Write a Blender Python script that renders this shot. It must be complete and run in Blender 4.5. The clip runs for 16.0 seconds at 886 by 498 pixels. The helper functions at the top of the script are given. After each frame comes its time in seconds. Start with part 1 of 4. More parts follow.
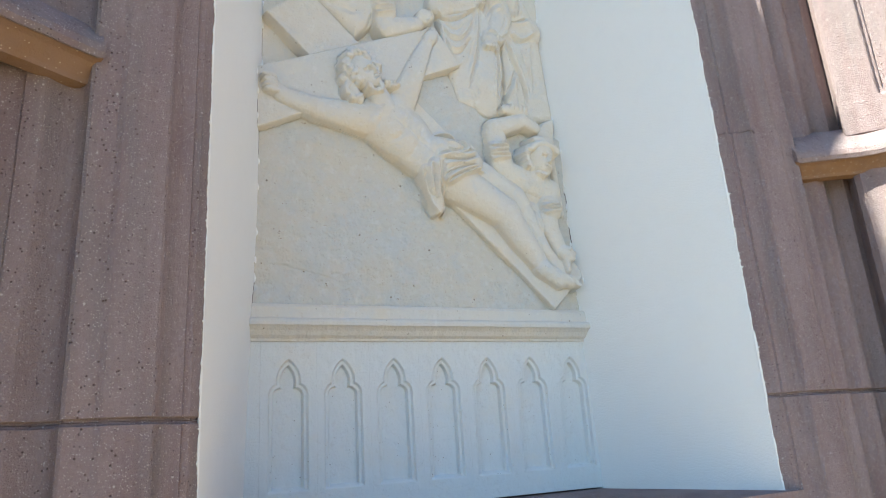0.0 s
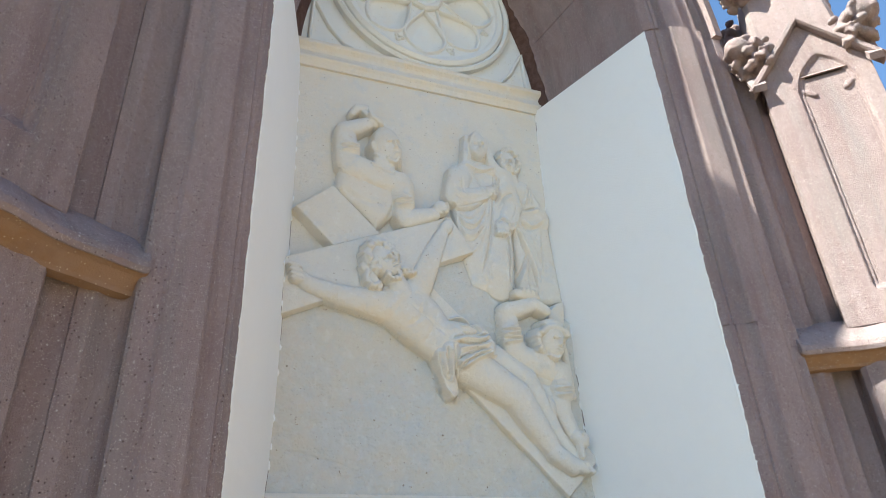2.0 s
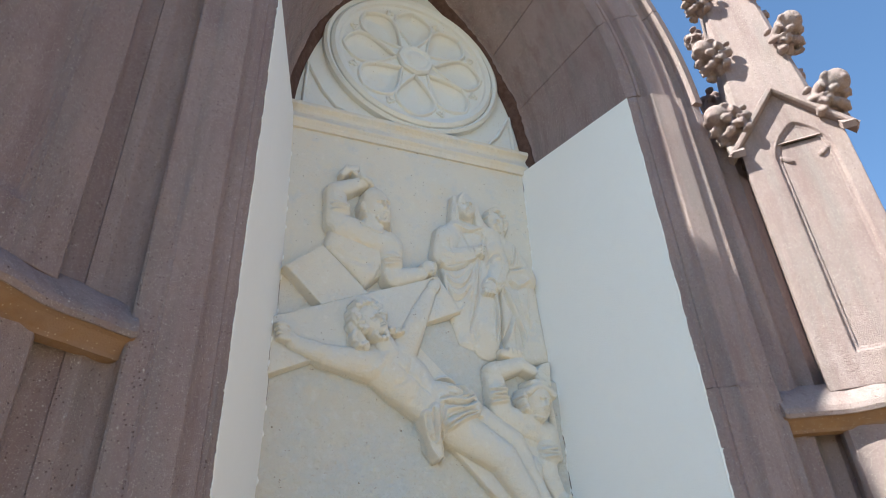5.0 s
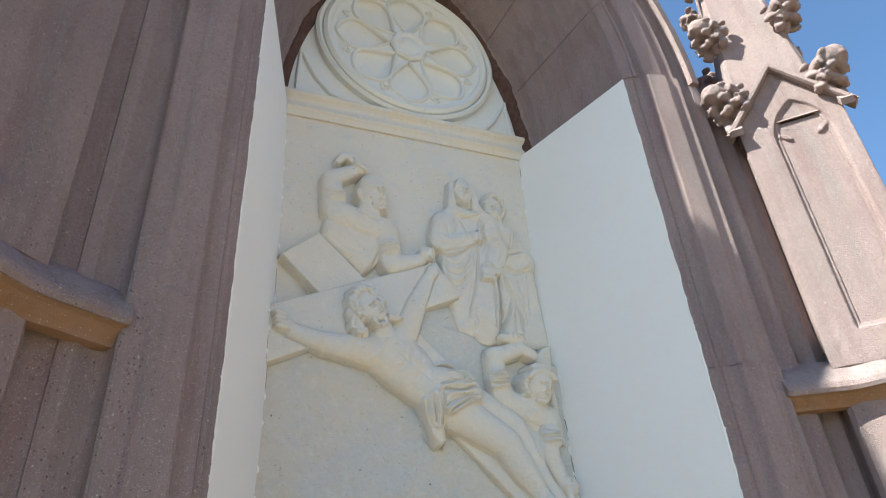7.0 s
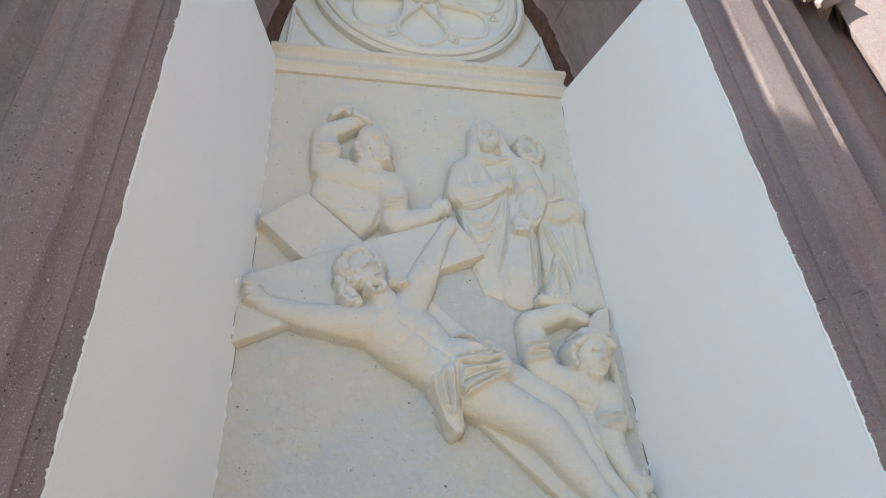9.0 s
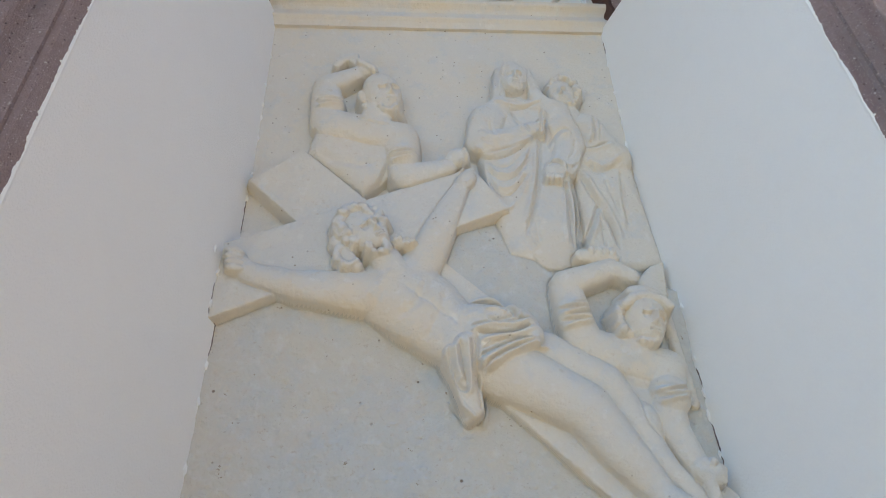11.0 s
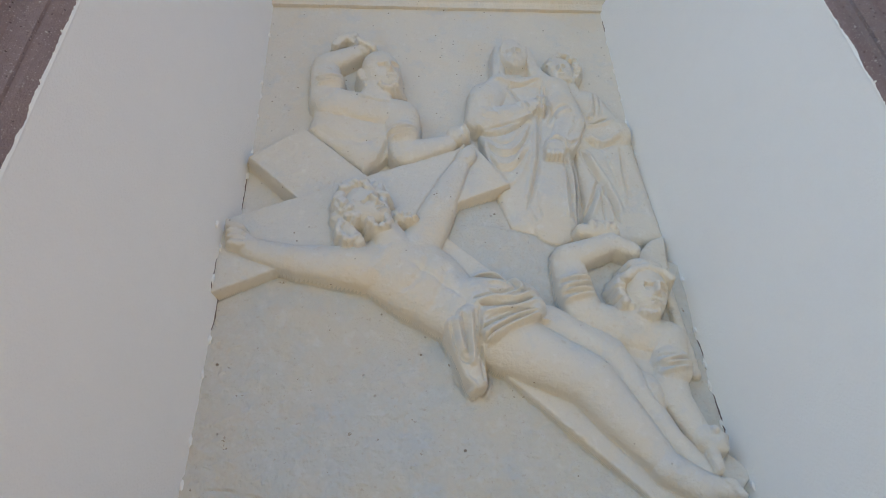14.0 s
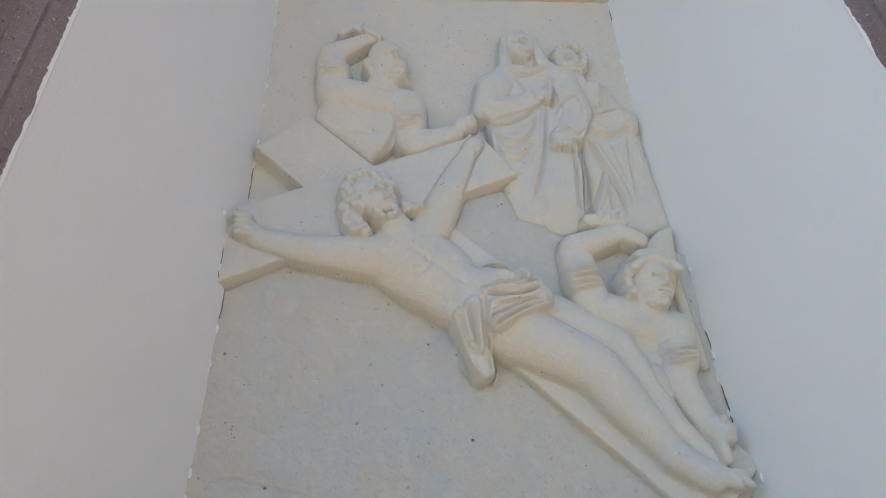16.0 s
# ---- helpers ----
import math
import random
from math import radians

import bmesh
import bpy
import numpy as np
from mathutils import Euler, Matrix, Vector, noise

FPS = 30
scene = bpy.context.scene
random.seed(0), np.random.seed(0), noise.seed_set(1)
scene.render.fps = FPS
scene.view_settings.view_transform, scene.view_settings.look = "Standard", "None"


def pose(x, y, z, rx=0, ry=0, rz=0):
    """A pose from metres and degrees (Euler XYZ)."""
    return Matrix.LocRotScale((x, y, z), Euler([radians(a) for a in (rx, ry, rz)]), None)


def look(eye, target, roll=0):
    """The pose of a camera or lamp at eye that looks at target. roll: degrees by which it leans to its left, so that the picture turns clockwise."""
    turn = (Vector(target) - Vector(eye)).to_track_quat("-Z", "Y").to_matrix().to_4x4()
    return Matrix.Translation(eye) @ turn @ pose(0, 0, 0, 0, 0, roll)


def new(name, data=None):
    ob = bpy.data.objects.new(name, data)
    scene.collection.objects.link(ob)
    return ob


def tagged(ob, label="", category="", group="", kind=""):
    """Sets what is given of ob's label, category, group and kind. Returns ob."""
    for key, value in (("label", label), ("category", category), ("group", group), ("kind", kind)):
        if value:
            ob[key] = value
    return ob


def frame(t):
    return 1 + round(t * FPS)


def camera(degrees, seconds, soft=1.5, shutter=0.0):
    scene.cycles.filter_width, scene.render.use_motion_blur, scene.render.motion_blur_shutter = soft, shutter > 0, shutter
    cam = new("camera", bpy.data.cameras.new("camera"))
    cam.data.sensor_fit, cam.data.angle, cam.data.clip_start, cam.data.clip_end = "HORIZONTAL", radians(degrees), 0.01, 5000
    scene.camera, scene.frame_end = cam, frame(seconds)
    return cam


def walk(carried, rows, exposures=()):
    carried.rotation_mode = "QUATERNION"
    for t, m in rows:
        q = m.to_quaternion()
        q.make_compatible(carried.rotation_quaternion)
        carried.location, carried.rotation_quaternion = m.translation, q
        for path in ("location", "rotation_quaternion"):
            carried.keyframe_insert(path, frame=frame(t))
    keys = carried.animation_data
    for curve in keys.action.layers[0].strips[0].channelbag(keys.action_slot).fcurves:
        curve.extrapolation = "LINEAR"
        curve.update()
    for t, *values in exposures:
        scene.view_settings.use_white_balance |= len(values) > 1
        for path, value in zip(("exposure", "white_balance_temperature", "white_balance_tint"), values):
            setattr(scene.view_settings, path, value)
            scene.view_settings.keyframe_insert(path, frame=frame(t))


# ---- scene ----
cam = camera(66.7, 16.0, 1.0)
METRES, EYE, TILT, LEAN, TURN = 8.0, 1.5, 0.0, 0.0, 34.3
PATH = [
    (0, (-0.892, -2.061, 1.681), (-0.101, -0.31, 2.236), -3.7),
    (0.5, (-0.897, -2.093, 1.718), (-0.12, -0.381, 2.402), -3.0),
    (1, (-0.915, -2.117, 1.733), (-0.18, -0.444, 2.545), -2.9),
    (1.5, (-0.92, -2.15, 1.753), (-0.198, -0.506, 2.634), -2.8),
    (2, (-0.934, -2.184, 1.77), (-0.229, -0.576, 2.728), -2.9),
    (2.5, (-0.938, -2.206, 1.786), (-0.227, -0.641, 2.809), -2.8),
    (3, (-0.947, -2.215, 1.795), (-0.263, -0.678, 2.877), -3.1),
    (3.5, (-0.947, -2.218, 1.791), (-0.262, -0.683, 2.875), -3.2),
    (4, (-0.952, -2.229, 1.79), (-0.245, -0.701, 2.87), -3.2),
    (4.2, (-0.951, -2.23, 1.786), (-0.242, -0.705, 2.868), -3.1),
    (6.5, (-0.913, -2.246, 1.784), (-0.227, -0.713, 2.87), -3.2),
    (7, (-0.92, -2.205, 1.769), (-0.21, -0.67, 2.837), -4.2),
    (7.5, (-0.909, -2.161, 1.751), (-0.16, -0.628, 2.795), -3.1),
    (8, (-0.768, -2.042, 1.741), (-0.096, -0.448, 2.744), -3.1),
    (8.5, (-0.51, -1.947, 1.802), (-0.065, -0.319, 2.874), -3.1),
    (9, (-0.41, -1.776, 1.817), (-0.033, -0.182, 2.965), -3.5),
    (9.5, (-0.286, -1.572, 1.863), (-0.015, 0.018, 3.046), -2.6),
    (9.7, (-0.212, -1.543, 1.896), (-0.044, 0.074, 3.06), -1.5),
    (11.8, (-0.191, -1.45, 1.859), (-0.025, 0.166, 3.026), -2.4),
    (12, (-0.212, -1.445, 1.851), (-0.025, 0.163, 3.025), -2.6),
    (12.5, (-0.215, -1.428, 1.849), (-0.025, 0.193, 3.005), -2.2),
    (13, (-0.212, -1.439, 1.856), (-0.04, 0.185, 3.011), -2.3),
    (13.5, (-0.207, -1.442, 1.854), (-0.031, 0.187, 3.001), -2.5),
    (14, (-0.203, -1.445, 1.85), (-0.036, 0.186, 2.994), -2.6),
    (14.5, (-0.213, -1.446, 1.854), (-0.044, 0.185, 3.0), -2.3),
    (15, (-0.213, -1.451, 1.856), (-0.041, 0.181, 3.0), -1.9),
    (15.5, (-0.209, -1.445, 1.846), (-0.04, 0.189, 2.986), -2.3),
    (16, (-0.213, -1.437, 1.847), (-0.054, 0.208, 2.974), -2.3),
]
BASE = 2.08                 # stops
EXPOSURES = [(0.0, 0.22), (1.0, 0.16), (2.0, 0.10), (3.0, -0.06), (4.2, -0.10), (7.0, -0.10), (8.0, -0.06), (9.0, 0.06), (9.7, 0.06), (12.0, -0.16), (14.0, -0.18), (16.0, -0.18)]
TINTS = [(0.0, -1.0), (3.0, -1.0), (8.0, -1.0), (9.0, 1.0), (12.0, 2.5), (16.0, 2.5)]
walk(cam, [(t, look(eye, target, roll)) for t, eye, target, roll in PATH],
     [(t, BASE + e, 6450, float(np.interp(t, *zip(*TINTS)))) for t, e in EXPOSURES])

# ---- light ----
SUN_AZ, SUN_EL = 181.3, 53.0      # degrees: from +x counter-clockwise, above the horizon
az, el = radians(SUN_AZ), radians(SUN_EL)
to_sun = Vector((math.cos(az) * math.cos(el), math.sin(az) * math.cos(el), math.sin(el)))
world = bpy.data.worlds.new("world")
scene.world = world
world.use_nodes = True
wn = world.node_tree.nodes
sky = wn.new("ShaderNodeTexSky")
sky.sky_type = "NISHITA"
sky.sun_disc = False
sky.sun_elevation = el
sky.sun_rotation = math.atan2(to_sun.x, to_sun.y)
sky.altitude = 1900
sky.air_density, sky.dust_density, sky.ozone_density = 1.0, 0.0, 4.2
wn["Background"].inputs["Strength"].default_value = 0.076
world.node_tree.links.new(sky.outputs["Color"], wn["Background"].inputs["Color"])
lamp = bpy.data.lights.new("sun", "SUN")
lamp.energy, lamp.angle, lamp.color = 4.7, radians(0.55), (1.0, 0.95, 0.88)
sun = new("sun", lamp)
sun.matrix_world = look(to_sun * 30, (0, 0, 0))


# ---- materials ----
def material(name, base, rough=0.85, scale=1.0, tints=(), speck=None, bump=0.3, grain=420.0, pits=None, streaks=()):
    """Mineral surface: base colour, two scales of tint, specks of aggregate, pits and grain relief."""
    m = bpy.data.materials.new(name)
    m.use_nodes = True
    nt = m.node_tree
    N, L = nt.nodes, nt.links
    bsdf = N["Principled BSDF"]
    bsdf.inputs["Roughness"].default_value = rough
    bsdf.inputs["Specular IOR Level"].default_value = 0.25
    co = N.new("ShaderNodeTexCoord").outputs["Object"]
    geo = N.new("ShaderNodeNewGeometry").outputs["Position"]

    def noise_at(s, detail=4.0, rough_=0.6, vec=geo, dist=0.0):
        n = N.new("ShaderNodeTexNoise")
        n.inputs["Scale"].default_value, n.inputs["Detail"].default_value = s, detail
        n.inputs["Roughness"].default_value = rough_
        n.inputs["Distortion"].default_value = dist
        L.new(vec, n.inputs["Vector"])
        return n.outputs["Fac"]

    def ramp(fac, lo, hi, a=0.0, b=1.0):
        r = N.new("ShaderNodeMapRange")
        r.inputs["From Min"].default_value, r.inputs["From Max"].default_value = lo, hi
        r.inputs["To Min"].default_value, r.inputs["To Max"].default_value = a, b
        L.new(fac, r.inputs["Value"])
        return r.outputs["Result"]

    def mix(fac, a, b):
        x = N.new("ShaderNodeMix")
        x.data_type = "RGBA"
        L.new(fac, x.inputs["Factor"])
        for sock, v in ((x.inputs["A"], a), (x.inputs["B"], b)):
            if isinstance(v, tuple):
                sock.default_value = (*v, 1)
            else:
                L.new(v, sock)
        return x.outputs["Result"]

    rgb = N.new("ShaderNodeRGB")
    rgb.outputs[0].default_value = (*base, 1)
    col = rgb.outputs[0]
    for s, lo, hi, amount, tint in tints:
        col = mix(ramp(noise_at(s * scale, 5.0, 0.62), lo, hi, 0.0, amount), col, tint)
    for lo, hi, amount, tint in streaks:
        mp = N.new("ShaderNodeMapping")
        mp.inputs["Scale"].default_value = (16.0, 16.0, 1.6)
        mp.inputs["Location"].default_value = (lo * 31, hi * 17, 0)
        L.new(geo, mp.inputs["Vector"])
        col = mix(ramp(noise_at(1.0, 4.0, 0.55, mp.outputs["Vector"]), lo, hi, 0.0, amount), col, tint)
    height = ramp(noise_at(grain, 3.0, 0.7), 0.2, 0.8, 0.0, 1.0)
    if speck:
        for size, keep, tint in speck:
            v = N.new("ShaderNodeTexVoronoi")
            v.inputs["Scale"].default_value = size
            v.inputs["Randomness"].default_value = 1.0
            L.new(geo, v.inputs["Vector"])
            near = ramp(v.outputs["Distance"], 0.20, 0.32, 1.0, 0.0)
            sep = N.new("ShaderNodeSeparateColor")
            L.new(v.outputs["Color"], sep.inputs["Color"])
            pick = ramp(sep.outputs["Red"], 1 - keep, 1 - keep + 0.02)
            mul = N.new("ShaderNodeMath")
            mul.operation = "MULTIPLY"
            L.new(near, mul.inputs[0])
            L.new(pick, mul.inputs[1])
            col = mix(mul.outputs[0], col, tint)
    if pits:
        size, keep, depth, tint = pits
        v = N.new("ShaderNodeTexVoronoi")
        v.inputs["Scale"].default_value = size
        L.new(geo, v.inputs["Vector"])
        near = ramp(v.outputs["Distance"], 0.15, 0.3, 1.0, 0.0)
        sep = N.new("ShaderNodeSeparateColor")
        L.new(v.outputs["Color"], sep.inputs["Color"])
        mul = N.new("ShaderNodeMath")
        mul.operation = "MULTIPLY"
        L.new(near, mul.inputs[0])
        L.new(ramp(sep.outputs["Green"], 1 - keep, 1 - keep + 0.02), mul.inputs[1])
        col = mix(mul.outputs[0], col, tint)
        sub = N.new("ShaderNodeMath")
        sub.operation = "MULTIPLY_ADD"
        L.new(mul.outputs[0], sub.inputs[0])
        sub.inputs[1].default_value = -depth
        L.new(height, sub.inputs[2])
        height = sub.outputs[0]
    L.new(col, bsdf.inputs["Base Color"])
    b = N.new("ShaderNodeBump")
    b.inputs["Strength"].default_value, b.inputs["Distance"].default_value = bump, 0.004
    L.new(height, b.inputs["Height"])
    L.new(b.outputs["Normal"], bsdf.inputs["Normal"])
    return m


PINK = material("pink_cast_stone", (0.322, 0.247, 0.244), 0.92,
                tints=((2.3, 0.42, 0.72, 0.55, (0.228, 0.154, 0.156)), (0.9, 0.5, 0.75, 0.35, (0.282, 0.228, 0.226)), (9.0, 0.5, 0.8, 0.4, (0.372, 0.282, 0.252)), (70.0, 0.45, 0.75, 0.45, (0.222, 0.162, 0.154))),
                speck=((115.0, 0.03, (0.552, 0.492, 0.462)), (230.0, 0.20, (0.504, 0.438, 0.408)), (300.0, 0.10, (0.62, 0.56, 0.53)), (380.0, 0.30, (0.444, 0.372, 0.342)), (170.0, 0.04, (0.096, 0.074, 0.074))),
                pits=(130.0, 0.10, 2.8, (0.120, 0.079, 0.072)), bump=1.0, grain=260.0,
                streaks=((0.48, 0.66, 0.30, (0.255, 0.178, 0.140)), (0.48, 0.66, 0.45, (0.215, 0.204, 0.218)), (0.50, 0.68, 0.42, (0.185, 0.118, 0.120))))
# pink stone with the warm bounce from the ground painted into its colour
BOUNCE_STONE = material("stone_with_warm_bounce", (0.250, 0.145, 0.080), 0.9,
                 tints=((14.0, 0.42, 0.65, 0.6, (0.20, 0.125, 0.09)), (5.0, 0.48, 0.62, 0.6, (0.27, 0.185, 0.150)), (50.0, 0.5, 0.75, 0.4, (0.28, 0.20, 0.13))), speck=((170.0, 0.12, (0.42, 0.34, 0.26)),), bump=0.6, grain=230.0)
CREAM = material("cream_painted_plaster_relief", (0.664, 0.620, 0.541), 0.78,
                 tints=((2.6, 0.44, 0.62, 0.55, (0.585, 0.589, 0.576)), (5.5, 0.52, 0.64, 0.45, (0.682, 0.593, 0.460)), (13.0, 0.54, 0.66, 0.5, (0.549, 0.567, 0.572)), (34.0, 0.58, 0.68, 0.4, (0.726, 0.699, 0.647)), (48.0, 0.62, 0.72, 0.4, (0.549, 0.460, 0.345))),
                 pits=(95.0, 0.022, 1.4, (0.301, 0.256, 0.204)), bump=0.6, grain=110.0)
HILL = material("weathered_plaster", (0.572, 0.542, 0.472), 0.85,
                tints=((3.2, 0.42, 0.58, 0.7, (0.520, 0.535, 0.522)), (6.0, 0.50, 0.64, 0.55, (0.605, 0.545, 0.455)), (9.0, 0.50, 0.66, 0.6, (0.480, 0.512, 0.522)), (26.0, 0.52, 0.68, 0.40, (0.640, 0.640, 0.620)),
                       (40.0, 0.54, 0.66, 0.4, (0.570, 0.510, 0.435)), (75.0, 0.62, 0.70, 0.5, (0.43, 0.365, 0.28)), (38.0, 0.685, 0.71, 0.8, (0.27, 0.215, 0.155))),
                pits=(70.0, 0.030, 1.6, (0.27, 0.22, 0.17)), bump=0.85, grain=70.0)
COOL = material("cool_white_paint", (0.684, 0.688, 0.660), 0.75,
                tints=((3.0, 0.42, 0.62, 0.5, (0.636, 0.664, 0.664)), (7.0, 0.52, 0.66, 0.4, (0.713, 0.664, 0.578)), (40.0, 0.60, 0.70, 0.4, (0.578, 0.559, 0.510))),
                pits=(120.0, 0.03, 1.4, (0.404, 0.366, 0.318)), bump=0.4, grain=150.0)
WHITE = material("white_painted_plaster", (0.828, 0.828, 0.804), 0.7,
                 tints=((1.4, 0.4, 0.7, 0.4, (0.799, 0.790, 0.751)), (20.0, 0.5, 0.8, 0.25, (0.770, 0.766, 0.742))), bump=0.4, grain=150.0)
GROUND = material("pale_paving", (0.205, 0.158, 0.096), 0.9, tints=((0.8, 0.4, 0.7, 0.4, (0.16, 0.118, 0.07)), (6.0, 0.5, 0.8, 0.3, (0.235, 0.18, 0.11))), bump=0.2, grain=90.0)
DARK = material("mortar", (0.16, 0.12, 0.115), 0.95, tints=((14.0, 0.4, 0.7, 0.5, (0.24, 0.19, 0.18)),), bump=0.3)


# ---- builders ----
CX = -0.025                 # middle of the niche
Z_SILL, Z_SPRING = 1.50, 3.925


def part(name, bm, mat, parent=None, label="", smooth=False):
    me = bpy.data.meshes.new(name)
    bmesh.ops.recalc_face_normals(bm, faces=bm.faces[:])
    bm.to_mesh(me)
    bm.free()
    me.materials.append(mat)
    if smooth:
        me.polygons.foreach_set("use_smooth", [True] * len(me.polygons))
    ob = new(name, me)
    if parent:
        ob.parent = parent
    if label:
        ob["label"] = label
    return ob


def loft(rings, closed=True, caps=True):
    """A skin over rings of equal length."""
    bm = bmesh.new()
    vs = [[bm.verts.new(p) for p in r] for r in rings]
    n = len(rings[0])
    for a, b in zip(vs, vs[1:]):
        for i in range(n if closed else n - 1):
            j = (i + 1) % n
            bm.faces.new((a[i], a[j], b[j], b[i]))
    if caps and closed:
        bm.faces.new(vs[0])
        bm.faces.new(vs[-1])
    return bm


def slab(poly, z0, z1):
    return loft([[(x, y, z) for x, y in poly] for z in (z0, z1)])


def hollow(p, q, sag, n=5):
    """Points of a concave curve from p to q (q left out) that sags by sag to the right of the way from p to q."""
    (x0, y0), (x1, y1) = p, q
    dx, dy = x1 - x0, y1 - y0
    d = math.hypot(dx, dy)
    out = []
    for i in range(n):
        t = i / n
        s = 4 * t * (1 - t) * sag / d
        out.append((x0 + dx * t + dy * s, y0 + dy * t - dx * s))
    return out


# plan of the jamb mouldings: distance from the middle, depth


def back_a(z):
    """How far from the middle the plastered jamb meets the back: it is laid thicker beside the relief."""
    return float(np.interp(z, (1.50, 1.90, 2.15, 2.45, 3.30, 3.93), (0.596, 0.586, 0.573, 0.563, 0.563, 0.575)))


MOULDS = [(0.762, -0.620), (0.784, -0.646), (0.797, -0.649), (0.799, -0.656)] + hollow((0.799, -0.656), (0.846, -0.690), -0.011)[1:] + \
    [(0.846, -0.690), (0.851, -0.695), (0.922, -0.711), (0.932, -0.712), (0.945, -0.707), (0.968, -0.708), (0.990, -0.716), (0.997, -0.712)] + hollow((0.997, -0.712), (1.070, -0.694), -0.036, 7)[1:] + \
    [(1.070, -0.694), (1.075, -0.698), (1.108, -0.702), (1.112, -0.698)]
OUTER = hollow((1.112, -0.698), (1.200, -0.706), -0.030, 7)[1:] + [(1.200, -0.706)]
K = 1.0                     # the arch's centres lie this far beyond the middle


def upright(s, a, y, z):
    return (CX + s * a, y, z)


def curved(s, a, y, f):
    """A point of the pointed arch over the distance a: f from 0 at the springing to 1 at the crown."""
    th = f * math.acos(K / (a + K))
    return (CX + s * ((a + K) * math.cos(th) - K), y, Z_SPRING + (a + K) * math.sin(th))


def shrink(poly, d):
    cx = sum(p[0] for p in poly) / len(poly)
    cy = sum(p[1] for p in poly) / len(poly)
    return [(x + (cx - x) * d, y + (cy - y) * d) for x, y in poly]


def half_ring(s, poly, z):
    return [upright(s, a, y, z) for a, y in poly]


WEST_OUTER = hollow((1.112, -0.698), (1.172, -0.757), -0.020, 7)[1:] + [(1.172, -0.757)]
WEST_PLAN = MOULDS + WEST_OUTER + [(1.32, -0.70), (1.32, 0.12), (0.80, 0.12), (0.80, -0.60)]
PIER_PLAN = MOULDS + OUTER + [(1.32, -0.70), (1.32, 0.12), (0.80, 0.12), (0.80, -0.60)]
# over the springing the inner mouldings lie behind the outermost roll
ARCH_PLAN = [(0.592, -0.012), (0.634, -0.058)] + [(a, y if y > -0.66 or a < 0.8 else (-0.714 if a > 1.072 else y + 0.024)) for a, y in MOULDS] + [(1.118, -0.68), (1.118, 0.12), (0.592, 0.12)]

ground = tagged(part("ground", slab([(-300, -300), (300, -300), (300, 300), (-300, 300)], -0.3, 0.0), GROUND),
                "pale sunlit paving in front of the monument", "ground", kind="structure")
back = tagged(part("wall_back", slab([(CX - 0.82, 0.03), (CX + 0.82, 0.03), (CX + 0.82, 0.12), (CX - 0.82, 0.12)], 0.0, 5.6), DARK),
              "stone wall behind the niche", "wall", kind="structure")
for s, nm in ((-1, "wall_west"), (1, "wall_east")):
    rings = []
    for z in [Z_SILL + (Z_SPRING - Z_SILL) * i / 40 for i in range(41)]:
        a = back_a(z)
        rings.append(half_ring(s, [(a - 0.009, 0.03), (a, 0.0), (0.7615, -0.6185), (0.80, -0.60), (0.80, 0.12), (a - 0.009, 0.12)], z))
    tagged(part(nm, loft(rings), WHITE),
           "smooth white-painted splayed jamb of the niche", "wall", kind="structure")
for s, nm in ((-1, "pier_west"), (1, "pier_east")):
    pier = tagged(new(nm), "moulded pink cast stone pier beside the niche", "pier", kind="structure")
    # the beds at 0.90 and 1.755 are raked out; the upper block is set back a little on a tight bed
    zs = [(0.0, 0.006), (0.9, 0.007), (1.755, 0.007), (2.572, 0.0015), (Z_SPRING, 0.002)]
    for (z0, g0), (z1, g1) in zip(zs, zs[1:]):
        base = PIER_PLAN if s > 0 else WEST_PLAN
        plan = base if z0 < 2.5 else [(a, y + (0.006 if y < -0.63 else 0.0)) for a, y in base]
        rim = [(a, y + (0.011 if y < -0.61 else 0.0)) for a, y in plan]
        part("block", loft([half_ring(s, rim, z0 + 0.0005), half_ring(s, rim, z0 + g0 * 0.6), half_ring(s, plan, z0 + g0), half_ring(s, plan, z1 - g1), half_ring(s, rim, z1 - g1 * 0.6), half_ring(s, rim, z1 - 0.0005)]), PINK, pier)
arch = tagged(new("arch"), "pointed pink cast stone arch with splayed vault over the niche", "arch", kind="structure")
cuts = [0.0, 0.27, 0.52, 0.77, 1.0]
for s in (-1, 1):
    for f0, f1 in zip(cuts, cuts[1:]):
        rim = shrink(ARCH_PLAN, 0.006)
        rings = [[curved(s, a, y, f0 + 0.001) for a, y in rim]]
        rings += [[curved(s, a, y, f0 + 0.005 + (f1 - f0 - 0.010) * i / 6) for a, y in ARCH_PLAN] for i in range(7)]
        rings += [[curved(s, a, y, f1 - 0.001) for a, y in rim]]
        part("voussoir", loft(rings), PINK, arch)
sill = tagged(part("sill", slab([(CX - 0.80, 0.1), (CX - 0.80, -0.66), (CX + 0.80, -0.66), (CX + 0.80, 0.1)], 1.36, Z_SILL), PINK),
              "pink cast stone sill of the niche", "sill", kind="structure")
tagged(part("wall_plinth", slab([(CX - 0.80, 0.1), (CX - 0.80, -0.60), (CX + 0.80, -0.60), (CX + 0.80, 0.1)], 0.0, 1.36), PINK),
       "pink stone wall under the niche", "wall", kind="structure")


# added out of view: blocks the eastern sky to darken the west jamb
tagged(part("wall_sky_blocker", slab([(5.0, -14.0), (5.4, -14.0), (5.4, 3.0), (5.0, 3.0)], 0.0, 5.0), DARK),
       "unseen brown wall added to dim and warm the light on the west jamb", "wall", kind="structure")


# ---- height-field carving: heights stand out of a flat ground towards -y ----
def smax(a, b, k):
    h = np.clip(0.5 + 0.5 * (a - b) / k, 0, 1)
    return b + (a - b) * h + k * h * (1 - h)


